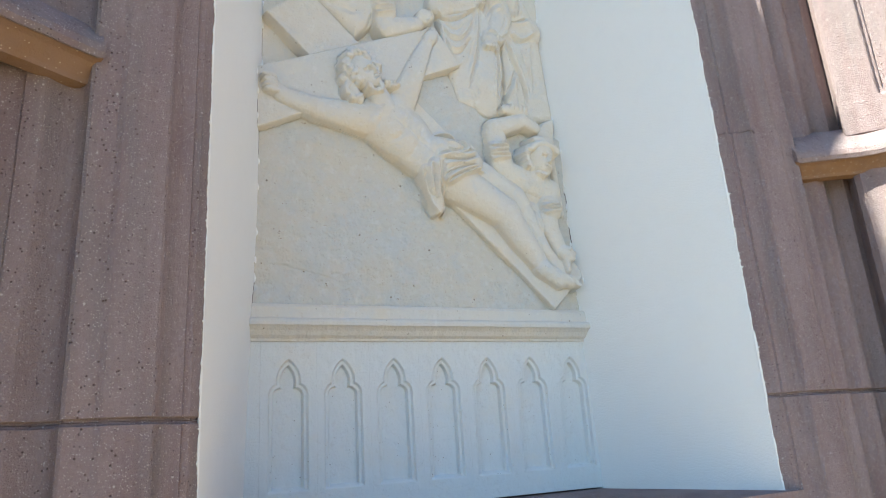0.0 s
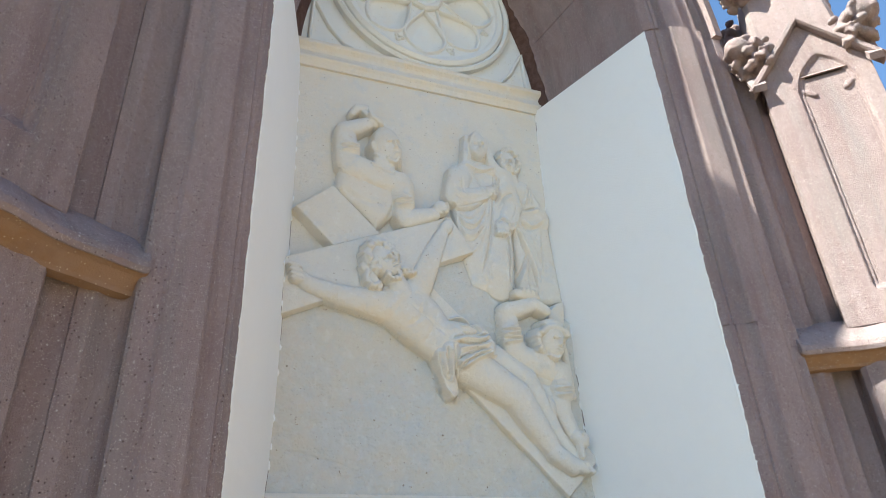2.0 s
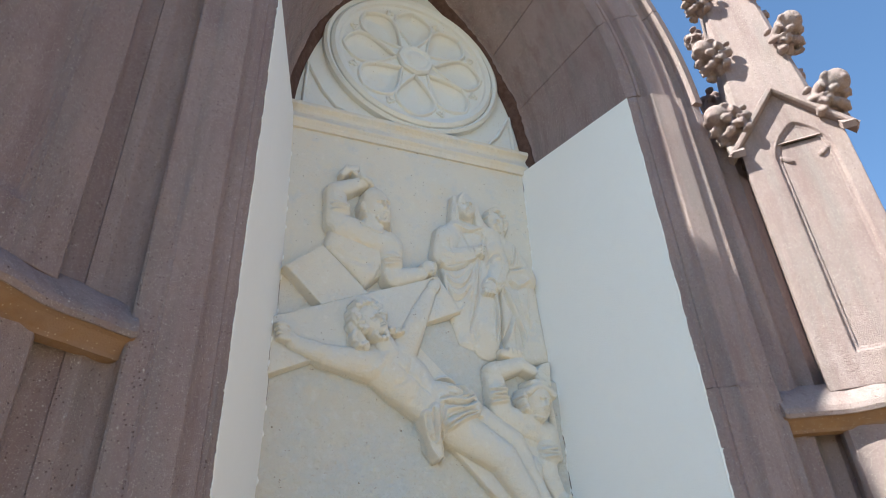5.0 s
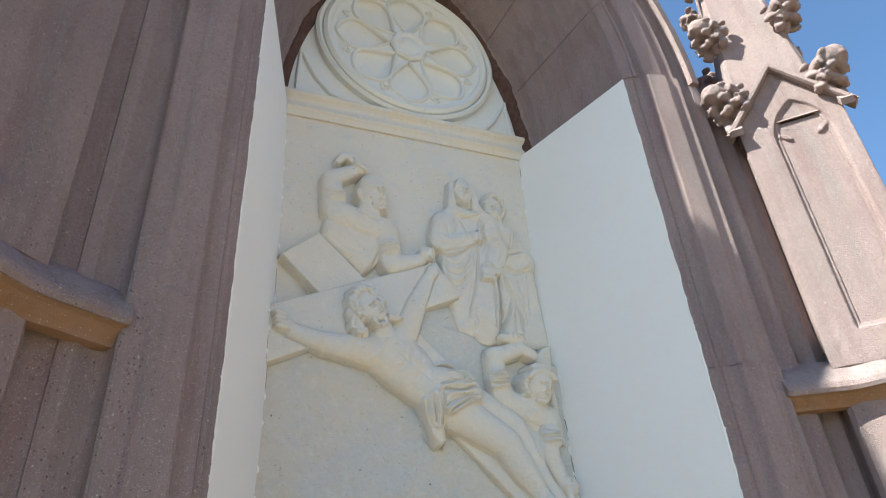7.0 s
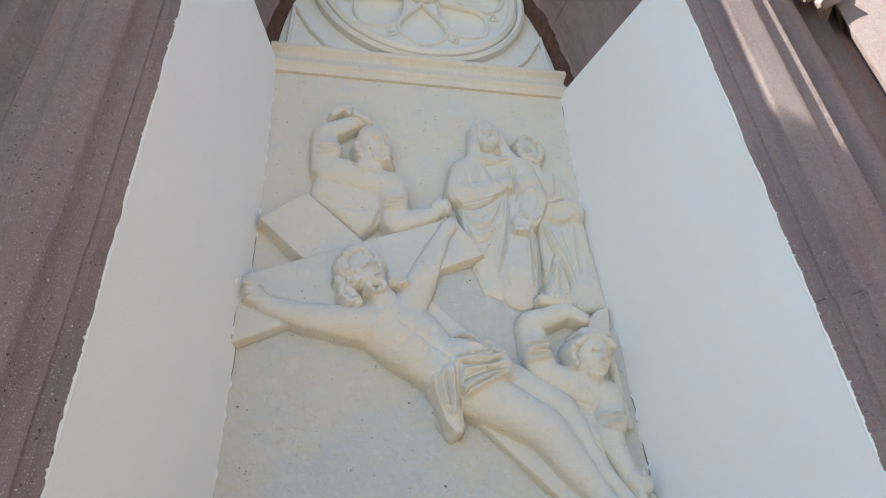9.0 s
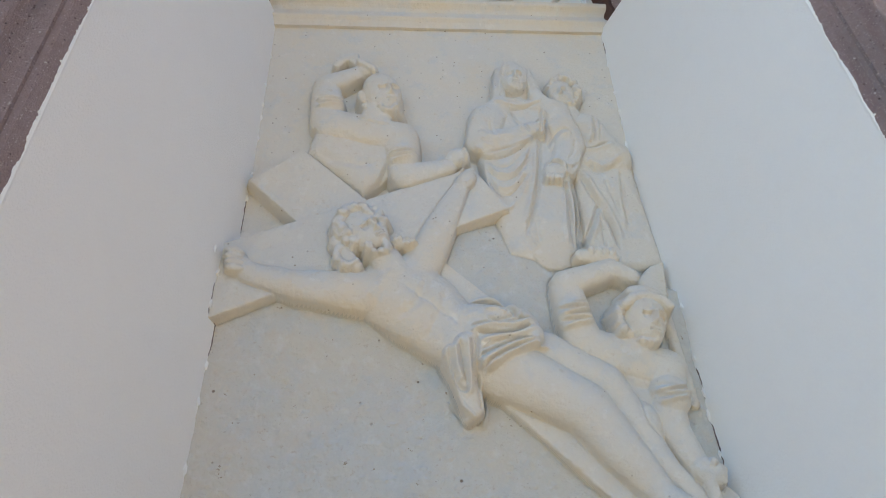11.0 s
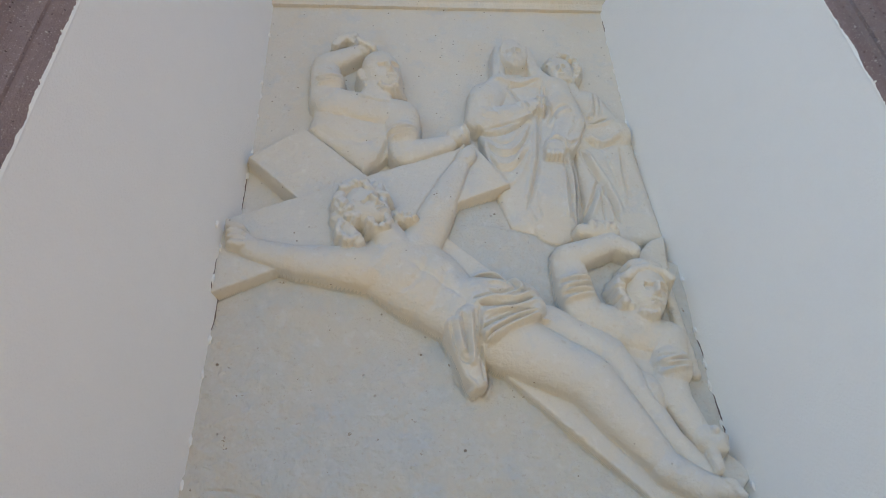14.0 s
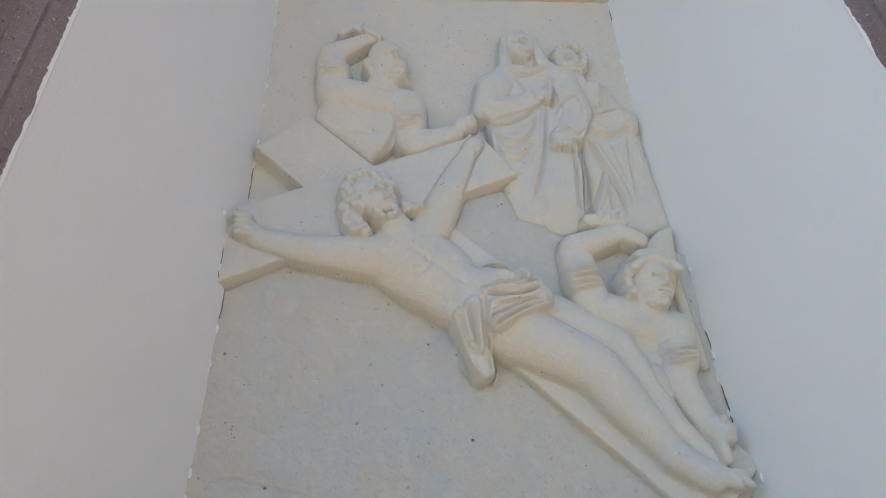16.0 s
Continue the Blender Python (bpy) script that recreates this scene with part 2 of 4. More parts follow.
class Carving:
    """A sheet of heights over x and z, built up from rounded forms."""

    def __init__(self, X, Z, g=1.0):
        self.X, self.Z, self.H = X, Z, np.zeros_like(X)
        self.flat, self.g = (X, Z), g
        self.best, self.owner, self.group = np.zeros_like(X), np.zeros(X.shape, int), 0

    def use(self, group, high):
        """Begin a group whose crests stand about so high before the depth is reduced."""
        X, Z = self.flat
        dh = 0.07 - self.g * high
        self.group, self.X, self.Z = group, X - dh * (X + 0.21) / 1.44, Z - dh * (Z - 1.85) / 1.44

    def add(self, h, k=0.006):
        self.owner[h > self.best] = self.group
        self.best = np.maximum(self.best, h)
        self.H = smax(h, self.H, k)

    def limb(self, x0, z0, r0, x1, z1, r1, t0, t1, full=0.9, k=0.003):
        """A tapered rounded limb: ends, radii and crest heights."""
        dx, dz = x1 - x0, z1 - z0
        q = np.clip(((self.X - x0) * dx + (self.Z - z0) * dz) / (dx * dx + dz * dz + 1e-9), 0, 1)
        d = np.hypot(self.X - x0 - q * dx, self.Z - z0 - q * dz)
        r, top = r0 + (r1 - r0) * q, t0 + (t1 - t0) * q
        e = d / r
        h = top - full * r * (1 - np.sqrt(np.clip(1 - e * e, 0, 1))) - np.maximum(d - r, 0) * 9
        self.add(h, k)

    def egg(self, x, z, rx, rz, turn, top, full=0.95, k=0.003, steep=9.0):
        """A rounded lump with two radii, turned by degrees."""
        c, s = math.cos(radians(turn)), math.sin(radians(turn))
        u, v = (self.X - x) * c + (self.Z - z) * s, -(self.X - x) * s + (self.Z - z) * c
        e = np.hypot(u / rx, v / rz)
        r = min(rx, rz)
        self.add(top - full * r * (1 - np.sqrt(np.clip(1 - e * e, 0, 1))) - np.maximum(e - 1, 0) * r * steep, k)

    def plate(self, poly, top, bevel=0.006, slope=(0, 0), k=0.002, steep=7.0):
        """A flat convex slab with rounded rim; corners run clockwise."""
        d = np.full_like(self.X, -9.0)
        cx = sum(p[0] for p in poly) / len(poly)
        cz = sum(p[1] for p in poly) / len(poly)
        for (x0, z0), (x1, z1) in zip(poly, poly[1:] + poly[:1]):
            nx, nz = z0 - z1, x1 - x0
            n = math.hypot(nx, nz)
            d = np.maximum(d, ((self.X - x0) * nx + (self.Z - z0) * nz) / n)
        e = np.clip(1 + d / bevel, 0, 1)
        h = top + slope[0] * (self.X - cx) + slope[1] * (self.Z - cz)
        self.add(h - bevel * (1 - np.sqrt(np.clip(1 - e * e, 0, 1))) - np.maximum(d, 0) * steep, k)

    def fold(self, x0, z0, x1, z1, width, amount, bow=0.0):
        """A ridge (or a crease, where amount is negative) along a bowed line, fading at its ends."""
        dx, dz = x1 - x0, z1 - z0
        n2 = dx * dx + dz * dz
        n = math.sqrt(n2)
        q = ((self.X - x0) * dx + (self.Z - z0) * dz) / n2
        off = ((self.X - x0) * -dz + (self.Z - z0) * dx) / n - bow * 4 * q * (1 - q)
        fade = np.clip(q * 6 + 0.3, 0, 1) * np.clip((1 - q) * 6 + 0.3, 0, 1)
        self.H = self.H + 1.5 * amount * np.exp(-(off / width) ** 2) * fade * (q > -0.05) * (q < 1.05)

    def line(self, pts, width, amount):
        """A ridge (or a crease) along a smooth curve through points, thinning out at both ends."""
        way = []
        P = [pts[0]] + pts + [pts[-1]]
        for a, b, c, d in zip(P, P[1:], P[2:], P[3:]):
            for i in range(6):
                t = i / 6
                way.append([0.5 * (2 * q + (r - p) * t + (2 * p - 5 * q + 4 * r - s) * t * t + (3 * q - p - 3 * r + s) * t ** 3) for p, q, r, s in zip(a, b, c, d)])
        way.append(list(pts[-1]))
        m = width * 3 + 0.03
        rows = np.nonzero((self.flat[1][:, 0] > min(q[1] for q in way) - m) & (self.flat[1][:, 0] < max(q[1] for q in way) + m))[0]
        cols = np.nonzero((self.flat[0][0] > min(q[0] for q in way) - m) & (self.flat[0][0] < max(q[0] for q in way) + m))[0]
        box = (slice(rows[0], rows[-1] + 1), slice(cols[0], cols[-1] + 1))
        X, Z = self.X[box], self.Z[box]
        best, at = np.full_like(X, 9.0), np.zeros_like(X)
        n = len(way) - 1
        for i, ((x0, z0), (x1, z1)) in enumerate(zip(way, way[1:])):
            dx, dz = x1 - x0, z1 - z0
            q = np.clip(((X - x0) * dx + (Z - z0) * dz) / (dx * dx + dz * dz + 1e-12), 0, 1)
            d = np.hypot(X - x0 - q * dx, Z - z0 - q * dz)
            at = np.where(d < best, (i + q) / n, at)
            best = np.minimum(best, d)
        thin = np.clip(np.minimum(at, 1 - at) * 7 + 0.12, 0, 1)
        self.H[box] += 1.5 * amount * thin * np.exp(-(best / (width * (0.5 + 0.5 * thin))) ** 2)

    def sleeve(self, x, z, half, turn, top, rows=3, gap=0.014):
        """A rolled sleeve: a thicker stretch of the limb with folds across it."""
        c, s = math.cos(radians(turn)), math.sin(radians(turn))
        o = gap * rows / 2
        self.limb(x + s * o * 0.4, z - c * o * 0.4, half + 0.003, x - s * o * 0.4, z + c * o * 0.4, half + 0.003, top - 0.004, top - 0.004, 0.95, 0.003)
        for i in range(rows):
            o = (i - (rows - 1) / 2) * gap
            mx, mz, lean = x - s * o, z + c * o, 0.005 * (-1) ** i
            self.fold(mx - c * half * 1.02, mz - s * half - lean, mx + c * half * 1.02, mz + s * half + lean, 0.0055, 0.009, -0.006)
            self.fold(mx - c * half - s * gap / 2, mz - s * half + c * gap / 2 + lean, mx + c * half - s * gap / 2, mz + s * half + c * gap / 2 - lean, 0.004, -0.005, -0.006)

    def head(self, x, z, rx, rz, turn, top, f=0.0):
        """A plain carved head: skull, jaw, nose, brow and mouth; f turns it aside."""
        c, s = math.cos(radians(turn)), math.sin(radians(turn))

        def at(u, v):
            return x + (u * c - v * s), z + (u * s + v * c)
        self.egg(x, z, rx, rz, turn, top, 1.0, 0.004)
        self.egg(*at(f * rx * 0.5, -0.50 * rz), rx * 0.66, rz * 0.48, turn, top - 0.002, 1.0, 0.012)
        e = -0.20
        for d in (-1, 1):
            self.fold(*at((f + d * 0.14) * rx, (0.12 + e) * rz), *at((f + d * 0.54) * rx, (0.10 + e) * rz), 0.11 * rz, -0.0105)
            self.fold(*at((f + d * 0.18) * rx, (0.09 + e) * rz), *at((f + d * 0.50) * rx, (0.08 + e) * rz), 0.05 * rz, 0.0045)
            self.fold(*at((f + d * 0.08) * rx, (0.26 + e) * rz), *at((f + d * 0.60) * rx, (0.21 + e) * rz), 0.05 * rz, 0.0055, 0.004)
        self.fold(*at(f * rx, (0.24 + e) * rz), *at(f * rx * 1.12, (-0.22 + e) * rz), 0.12 * rx, 0.0135)
        self.fold(*at((f - 0.22) * rx, (-0.28 + e) * rz), *at((f + 0.24) * rx, (-0.28 + e) * rz), 0.025 * rz, -0.004)
        self.fold(*at((f - 0.26) * rx, (-0.42 + e) * rz), *at((f + 0.28) * rx, (-0.42 + e) * rz), 0.030 * rz, -0.0070)
        self.fold(*at((f - 0.20) * rx, (-0.50 + e) * rz), *at((f + 0.22) * rx, (-0.50 + e) * rz), 0.040 * rz, 0.0045)

    def locks(self, x, z, rx, rz, a0, a1, count, r, top, seed):
        """Curly hair: small lumps along an arc."""
        rnd = random.Random(seed)
        for i in range(count):
            a = radians(a0 + (a1 - a0) * (i + rnd.uniform(-0.3, 0.3)) / max(count - 1, 1))
            q = rnd.uniform(0.82, 1.08)
            self.egg(x + rx * q * math.cos(a), z + rz * q * math.sin(a), r * rnd.uniform(0.8, 1.3), r * rnd.uniform(0.7, 1.0), rnd.uniform(0, 180), top - 0.005 + rnd.uniform(-0.010, 0.010), 1.0, 0.003, 6.5)


def wobble(X, Z, size, seed, octaves=4):
    """Smooth uneven noise of about -1 to 1."""
    rnd = np.random.RandomState(seed)
    out, amp, total = np.zeros_like(X), 1.0, 0.0
    for _ in range(octaves):
        for _ in range(5):
            a, p = rnd.uniform(0, 2 * np.pi), rnd.uniform(0, 2 * np.pi)
            f = 2 * np.pi / size * rnd.uniform(0.6, 1.4)
            out += amp * np.sin(f * (X * np.cos(a) + Z * np.sin(a)) + p + 1.3 * np.sin(f * 0.7 * (Z * np.cos(a) - X * np.sin(a)) + p * 2))
        total += amp * 2.2
        amp, size = amp * 0.5, size * 0.47
    return out / total


def sheet(X, Z, H, front=0.0, skirt=0.03):
    """A mesh of a carving, with its rim drawn back by skirt."""
    nz, nx = X.shape
    P = np.stack([X, front - H, Z], -1)
    Pr = np.empty((nz + 2, nx + 2, 3))
    Pr[1:-1, 1:-1] = P
    Pr[0, 1:-1], Pr[-1, 1:-1], Pr[1:-1, 0], Pr[1:-1, -1] = P[0], P[-1], P[:, 0], P[:, -1]
    for c, v in (((0, 0), P[0, 0]), ((0, -1), P[0, -1]), ((-1, 0), P[-1, 0]), ((-1, -1), P[-1, -1])):
        Pr[c] = v
    for sl in ((0, slice(None)), (-1, slice(None)), (slice(None), 0), (slice(None), -1)):
        Pr[sl + (1,)] = front + skirt
    idx = np.arange((nz + 2) * (nx + 2)).reshape(nz + 2, nx + 2)
    quads = np.stack([idx[:-1, :-1], idx[:-1, 1:], idx[1:, 1:], idx[1:, :-1]], -1).reshape(-1, 4)
    me = bpy.data.meshes.new("carving")
    me.from_pydata(Pr.reshape(-1, 3).tolist(), [], quads.tolist())
    soft = np.ones((nz + 1, nx + 1), bool)
    soft[0], soft[-1], soft[:, 0], soft[:, -1] = False, False, False, False
    me.polygons.foreach_set("use_smooth", soft.ravel().tolist())
    return me


def split_sheet(me, owner, count):
    """Meshes of the faces that belong to each group."""
    nz, nx = owner.shape
    big = np.pad(owner, 1, mode="edge")[:-1, :-1].ravel()
    co = np.empty(len(me.vertices) * 3)
    me.vertices.foreach_get("co", co)
    co = co.reshape(-1, 3)
    quads = np.empty(len(me.loops), int)
    me.loops.foreach_get("vertex_index", quads)
    quads = quads.reshape(-1, 4)
    out = []
    for g in range(count):
        mine = quads[big == g]
        used, inv = np.unique(mine, return_inverse=True)
        m = bpy.data.meshes.new("carving")
        m.from_pydata(co[used].tolist(), [], inv.reshape(-1, 4).tolist())
        m.polygons.foreach_set("use_smooth", [True] * len(m.polygons))
        out.append(m)
    return out


def carved(name, me, mat, parent=None, label=""):
    me.name = name
    me.materials.append(mat)
    ob = new(name, me)
    if parent:
        ob.parent = parent
    if label:
        ob["label"] = label
    return ob


# ---- the large carved scene ----
EDGE_H = {}


def relief():
    xs = np.linspace(CX - 0.606, CX + 0.606, 600)
    zs = np.linspace(2.085, 3.905, 900)
    X, Z = np.meshgrid(xs, zs)
    # the carving grows deeper towards its foot
    g = np.interp(Z, (2.10, 2.70, 3.10, 3.70), (0.92, 0.86, 0.70, 0.61))
    c = Carving(X, Z, g)
    c.use(0, 0.06)
    # rising ground below the timber, and a mound behind it
    c.use(8, 0.06)
    hill = 0.040 + 0.010 * wobble(X, Z, 0.5, 3, 3)
    c.add(hill - np.maximum((Z - 2.90 + 0.5 * np.clip(X - 0.30, 0, 0.3) - 0.03 * wobble(X, Z, 0.3, 77, 3)) - 0.25 * np.clip(X + 0.3, -1, 0), 0) * 0.7, 0.02)
    c.limb(-0.02, 2.86, 0.16, 0.18, 2.82, 0.18, 0.045, 0.04, 0.2, 0.02)
    # the two standing robed figures
    c.use(1, 0.05)
    c.plate([(0.335, 3.42), (0.415, 3.43), (0.475, 3.34), (0.51, 3.20), (0.535, 2.86), (0.33, 2.84)], 0.034, 0.03, k=0.012)
    c.limb(0.40, 3.38, 0.055, 0.470, 3.24, 0.045, 0.050, 0.050, 0.7)
    c.limb(0.377, 3.236, 0.045, 0.465, 3.255, 0.05, 0.05, 0.058, 0.6, 0.02)
    c.egg(0.338, 3.515, 0.048, 0.066, 6, 0.060)
    c.head(0.334, 3.506, 0.040, 0.058, 6, 0.080, -0.25)
    c.locks(0.345, 3.520, 0.046, 0.062, -80, 170, 44, 0.0075, 0.066, 5)
    c.limb(0.35, 3.45, 0.03, 0.36, 3.40, 0.04, 0.05, 0.045)
    c.line([(0.348, 3.183), (0.362, 3.125), (0.384, 3.062), (0.406, 2.982), (0.419, 2.912)], 0.006, -0.01)
    c.line([(0.364, 3.175), (0.381, 3.115), (0.407, 3.049), (0.430, 2.944)], 0.009, 0.01)
    c.line([(0.381, 3.064), (0.357, 3.001), (0.320, 2.928)], 0.005, -0.01)
    c.line([(0.392, 3.056), (0.373, 3.001), (0.335, 2.923)], 0.007, 0.007)
    c.line([(0.381, 3.048), (0.381, 2.992), (0.379, 2.914)], 0.004, -0.007)
    c.line([(0.394, 3.012), (0.396, 2.972), (0.401, 2.915)], 0.006, 0.006)
    c.line([(0.367, 3.279), (0.401, 3.281), (0.449, 3.299)], 0.004, -0.011)
    c.line([(0.365, 3.265), (0.407, 3.265), (0.463, 3.288)], 0.008, 0.008)
    c.line([(0.365, 3.213), (0.410, 3.185), (0.476, 3.221)], 0.006, -0.006)
    c.line([(0.376, 3.229), (0.418, 3.203), (0.480, 3.242)], 0.008, 0.006)
    c.line([(0.429, 3.424), (0.421, 3.356), (0.409, 3.305)], 0.004, -0.007)
    c.line([(0.417, 3.413), (0.407, 3.356), (0.394, 3.299)], 0.005, 0.005)
    c.line([(0.442, 3.394), (0.435, 3.345), (0.426, 3.306)], 0.004, -0.005)
    c.line([(0.470, 3.194), (0.461, 3.096), (0.460, 2.994)], 0.006, -0.007)
    c.line([(0.459, 3.178), (0.447, 3.075), (0.443, 2.973)], 0.007, 0.006)
    c.line([(0.418, 3.163), (0.432, 3.095), (0.446, 3.003)], 0.006, -0.006)
    c.use(2, 0.085)
    c.plate([(0.100, 3.44), (0.19, 3.485), (0.295, 3.47), (0.355, 3.37), (0.362, 3.24), (0.325, 3.12), (0.315, 2.84), (0.12, 2.90), (0.075, 3.12), (0.060, 3.27)], 0.056, 0.035, k=0.014)
    c.limb(0.265, 3.090, 0.055, 0.245, 2.912, 0.06, 0.066, 0.066, 0.4, 0.02)
    c.limb(0.094, 3.408, 0.05, 0.069, 3.293, 0.045, 0.082, 0.085, 0.7, 0.02)
    c.limb(0.079, 3.293, 0.04, 0.195, 3.329, 0.034, 0.088, 0.092, 0.8, 0.014)
    c.limb(0.204, 3.339, 0.026, 0.236, 3.350, 0.024, 0.098, 0.098, 0.9, 0.004)
    c.egg(0.255, 3.376, 0.012, 0.0075, -20, 0.104, 1.0, 0.003)
    c.egg(0.252, 3.361, 0.012, 0.0075, -20, 0.104, 1.0, 0.003)
    c.egg(0.250, 3.346, 0.012, 0.0075, -20, 0.104, 1.0, 0.003)
    c.egg(0.247, 3.331, 0.012, 0.0075, -20, 0.104, 1.0, 0.003)
    c.limb(0.314, 3.452, 0.045, 0.340, 3.304, 0.046, 0.078, 0.086, 0.7, 0.02)
    c.limb(0.338, 3.292, 0.046, 0.306, 3.211, 0.04, 0.086, 0.088, 0.8, 0.014)
    c.egg(0.274, 3.180, 0.033, 0.034, -6, 0.098)
    c.egg(0.248, 3.149, 0.0080, 0.012, -4, 0.101, 1.0, 0.003)
    c.egg(0.261, 3.149, 0.0080, 0.012, -4, 0.101, 1.0, 0.003)
    c.egg(0.275, 3.150, 0.0080, 0.012, -4, 0.101, 1.0, 0.003)
    c.egg(0.288, 3.150, 0.0080, 0.012, -4, 0.101, 1.0, 0.003)
    c.egg(0.195, 3.575, 0.058, 0.092, 2, 0.064)
    c.limb(0.148, 3.62, 0.016, 0.138, 3.475, 0.022, 0.070, 0.070, 1.0, 0.008)
    c.limb(0.238, 3.62, 0.016, 0.266, 3.475, 0.026, 0.070, 0.070, 1.0, 0.008)
    c.limb(0.255, 3.52, 0.020, 0.300, 3.45, 0.035, 0.072, 0.072, 0.8, 0.012)
    c.egg(0.192, 3.490, 0.048, 0.030, 0, 0.052)
    c.limb(0.136, 3.461, 0.034, 0.092, 3.378, 0.050, 0.074, 0.084, 0.7, 0.02)
    c.limb(0.150, 3.475, 0.020, 0.270, 3.465, 0.022, 0.072, 0.072, 0.9, 0.012)
    c.head(0.190, 3.580, 0.043, 0.070, 2, 0.112, -0.02)
    c.line([(0.140, 3.503), (0.146, 3.576), (0.166, 3.630), (0.197, 3.649), (0.225, 3.634), (0.232, 3.581), (0.237, 3.508)], 0.007, 0.0078)
    c.line([(0.141, 3.508), (0.153, 3.485), (0.180, 3.476), (0.213, 3.486), (0.230, 3.513)], 0.004, -0.0060)
    c.line([(0.164, 3.531), (0.187, 3.505), (0.215, 3.534)], 0.004, -0.0048)
    c.line([(0.113, 3.473), (0.164, 3.457), (0.217, 3.455), (0.274, 3.489)], 0.009, 0.0060)
    c.line([(0.166, 3.439), (0.213, 3.447), (0.263, 3.470)], 0.004, -0.0067)
    c.line([(0.169, 3.432), (0.189, 3.388), (0.213, 3.323)], 0.004, -0.0072)
    c.line([(0.155, 3.431), (0.174, 3.382), (0.200, 3.329)], 0.008, 0.0036)
    c.line([(0.050, 3.269), (0.078, 3.245), (0.138, 3.261), (0.191, 3.291), (0.227, 3.311)], 0.008, 0.0097)
    c.line([(0.059, 3.253), (0.087, 3.234), (0.145, 3.247), (0.214, 3.301)], 0.004, -0.0080)
    c.line([(0.065, 3.293), (0.114, 3.283), (0.175, 3.302)], 0.007, -0.0030)
    c.line([(0.059, 3.328), (0.100, 3.306), (0.160, 3.318)], 0.008, 0.0037)
    c.line([(0.099, 3.391), (0.105, 3.330), (0.124, 3.300)], 0.005, -0.0032)
    c.line([(0.264, 3.462), (0.259, 3.391), (0.247, 3.312), (0.233, 3.197), (0.218, 3.109), (0.194, 3.026), (0.169, 2.957)], 0.005, -0.0078)
    c.line([(0.234, 3.300), (0.220, 3.196), (0.203, 3.109), (0.170, 2.996)], 0.007, 0.0075)
    c.line([(0.278, 3.437), (0.272, 3.374), (0.258, 3.301)], 0.005, -0.0072)
    c.line([(0.273, 3.450), (0.265, 3.386), (0.252, 3.313)], 0.006, 0.0048)
    c.line([(0.080, 3.218), (0.106, 3.181), (0.146, 3.176), (0.183, 3.217), (0.212, 3.283)], 0.006, 0.0067)
    c.line([(0.082, 3.202), (0.107, 3.161), (0.149, 3.159), (0.190, 3.208), (0.218, 3.278)], 0.0045, -0.0056)
    c.line([(0.083, 3.180), (0.109, 3.127), (0.150, 3.131), (0.200, 3.207)], 0.007, 0.0054)
    c.line([(0.085, 3.156), (0.109, 3.102), (0.150, 3.107), (0.201, 3.184)], 0.0045, -0.0053)
    c.line([(0.089, 3.126), (0.112, 3.065), (0.142, 3.055), (0.180, 3.119), (0.214, 3.230)], 0.007, 0.0064)
    c.line([(0.224, 3.276), (0.205, 3.196), (0.164, 3.087), (0.138, 3.041)], 0.0045, -0.0036)
    c.line([(0.090, 3.225), (0.116, 3.206), (0.149, 3.211), (0.187, 3.258)], 0.005, -0.0045)
    c.line([(0.075, 3.224), (0.077, 3.169), (0.087, 3.105)], 0.006, 0.0064)
    c.line([(0.269, 3.285), (0.288, 3.324), (0.312, 3.349), (0.337, 3.355)], 0.0045, -0.0060)
    c.line([(0.274, 3.271), (0.294, 3.307), (0.323, 3.330), (0.343, 3.326)], 0.008, 0.0060)
    c.line([(0.251, 3.204), (0.266, 3.220), (0.285, 3.223), (0.300, 3.206), (0.307, 3.182)], 0.006, 0.0088)
    c.line([(0.254, 3.193), (0.280, 3.212), (0.297, 3.195)], 0.0035, -0.0048)
    c.line([(0.306, 3.186), (0.319, 3.164), (0.342, 3.183), (0.362, 3.258)], 0.007, 0.0075)
    c.line([(0.309, 3.199), (0.327, 3.196), (0.350, 3.217)], 0.004, -0.0056)
    c.line([(0.318, 3.222), (0.340, 3.257), (0.350, 3.305)], 0.005, -0.0030)
    c.line([(0.299, 3.159), (0.302, 3.091), (0.301, 2.999), (0.298, 2.922)], 0.005, -0.0083)
    c.line([(0.312, 3.160), (0.315, 3.091), (0.313, 3.000)], 0.006, 0.0080)
    c.line([(0.324, 3.151), (0.328, 3.092), (0.321, 3.010)], 0.004, -0.0060)
    c.line([(0.338, 3.161), (0.337, 3.092), (0.326, 3.000), (0.310, 2.922)], 0.006, 0.0067)
    c.line([(0.294, 3.112), (0.286, 3.029), (0.281, 2.931)], 0.006, 0.0064)
    c.line([(0.206, 3.027), (0.203, 2.977), (0.208, 2.930)], 0.004, -0.0030)
    c.line([(0.181, 2.983), (0.189, 2.944), (0.204, 2.922)], 0.005, 0.0030)
    # timbers
    c.use(3, 0.068)
    c.plate([(-0.577, 3.111), (-0.439, 3.228), (0.575, 2.25), (0.43, 2.115)], 0.068, 0.005)
    c.use(4, 0.08)
    c.plate([(-0.64, 2.885), (0.036, 3.181), (0.128, 3.035), (-0.64, 2.668)], 0.080, 0.005)
    # the man with the hammer
    c.use(5, 0.095)
    c.plate([(-0.415, 3.36), (-0.30, 3.40), (-0.20, 3.38), (-0.125, 3.31), (-0.19, 3.17), (-0.269, 3.09), (-0.435, 3.245)], 0.072, 0.05, k=0.016)
    c.limb(-0.37, 3.36, 0.055, -0.17, 3.31, 0.055, 0.095, 0.10, 0.7, 0.03)
    c.fold(-0.40, 3.245, -0.24, 3.20, 0.012, -0.006, -0.02)
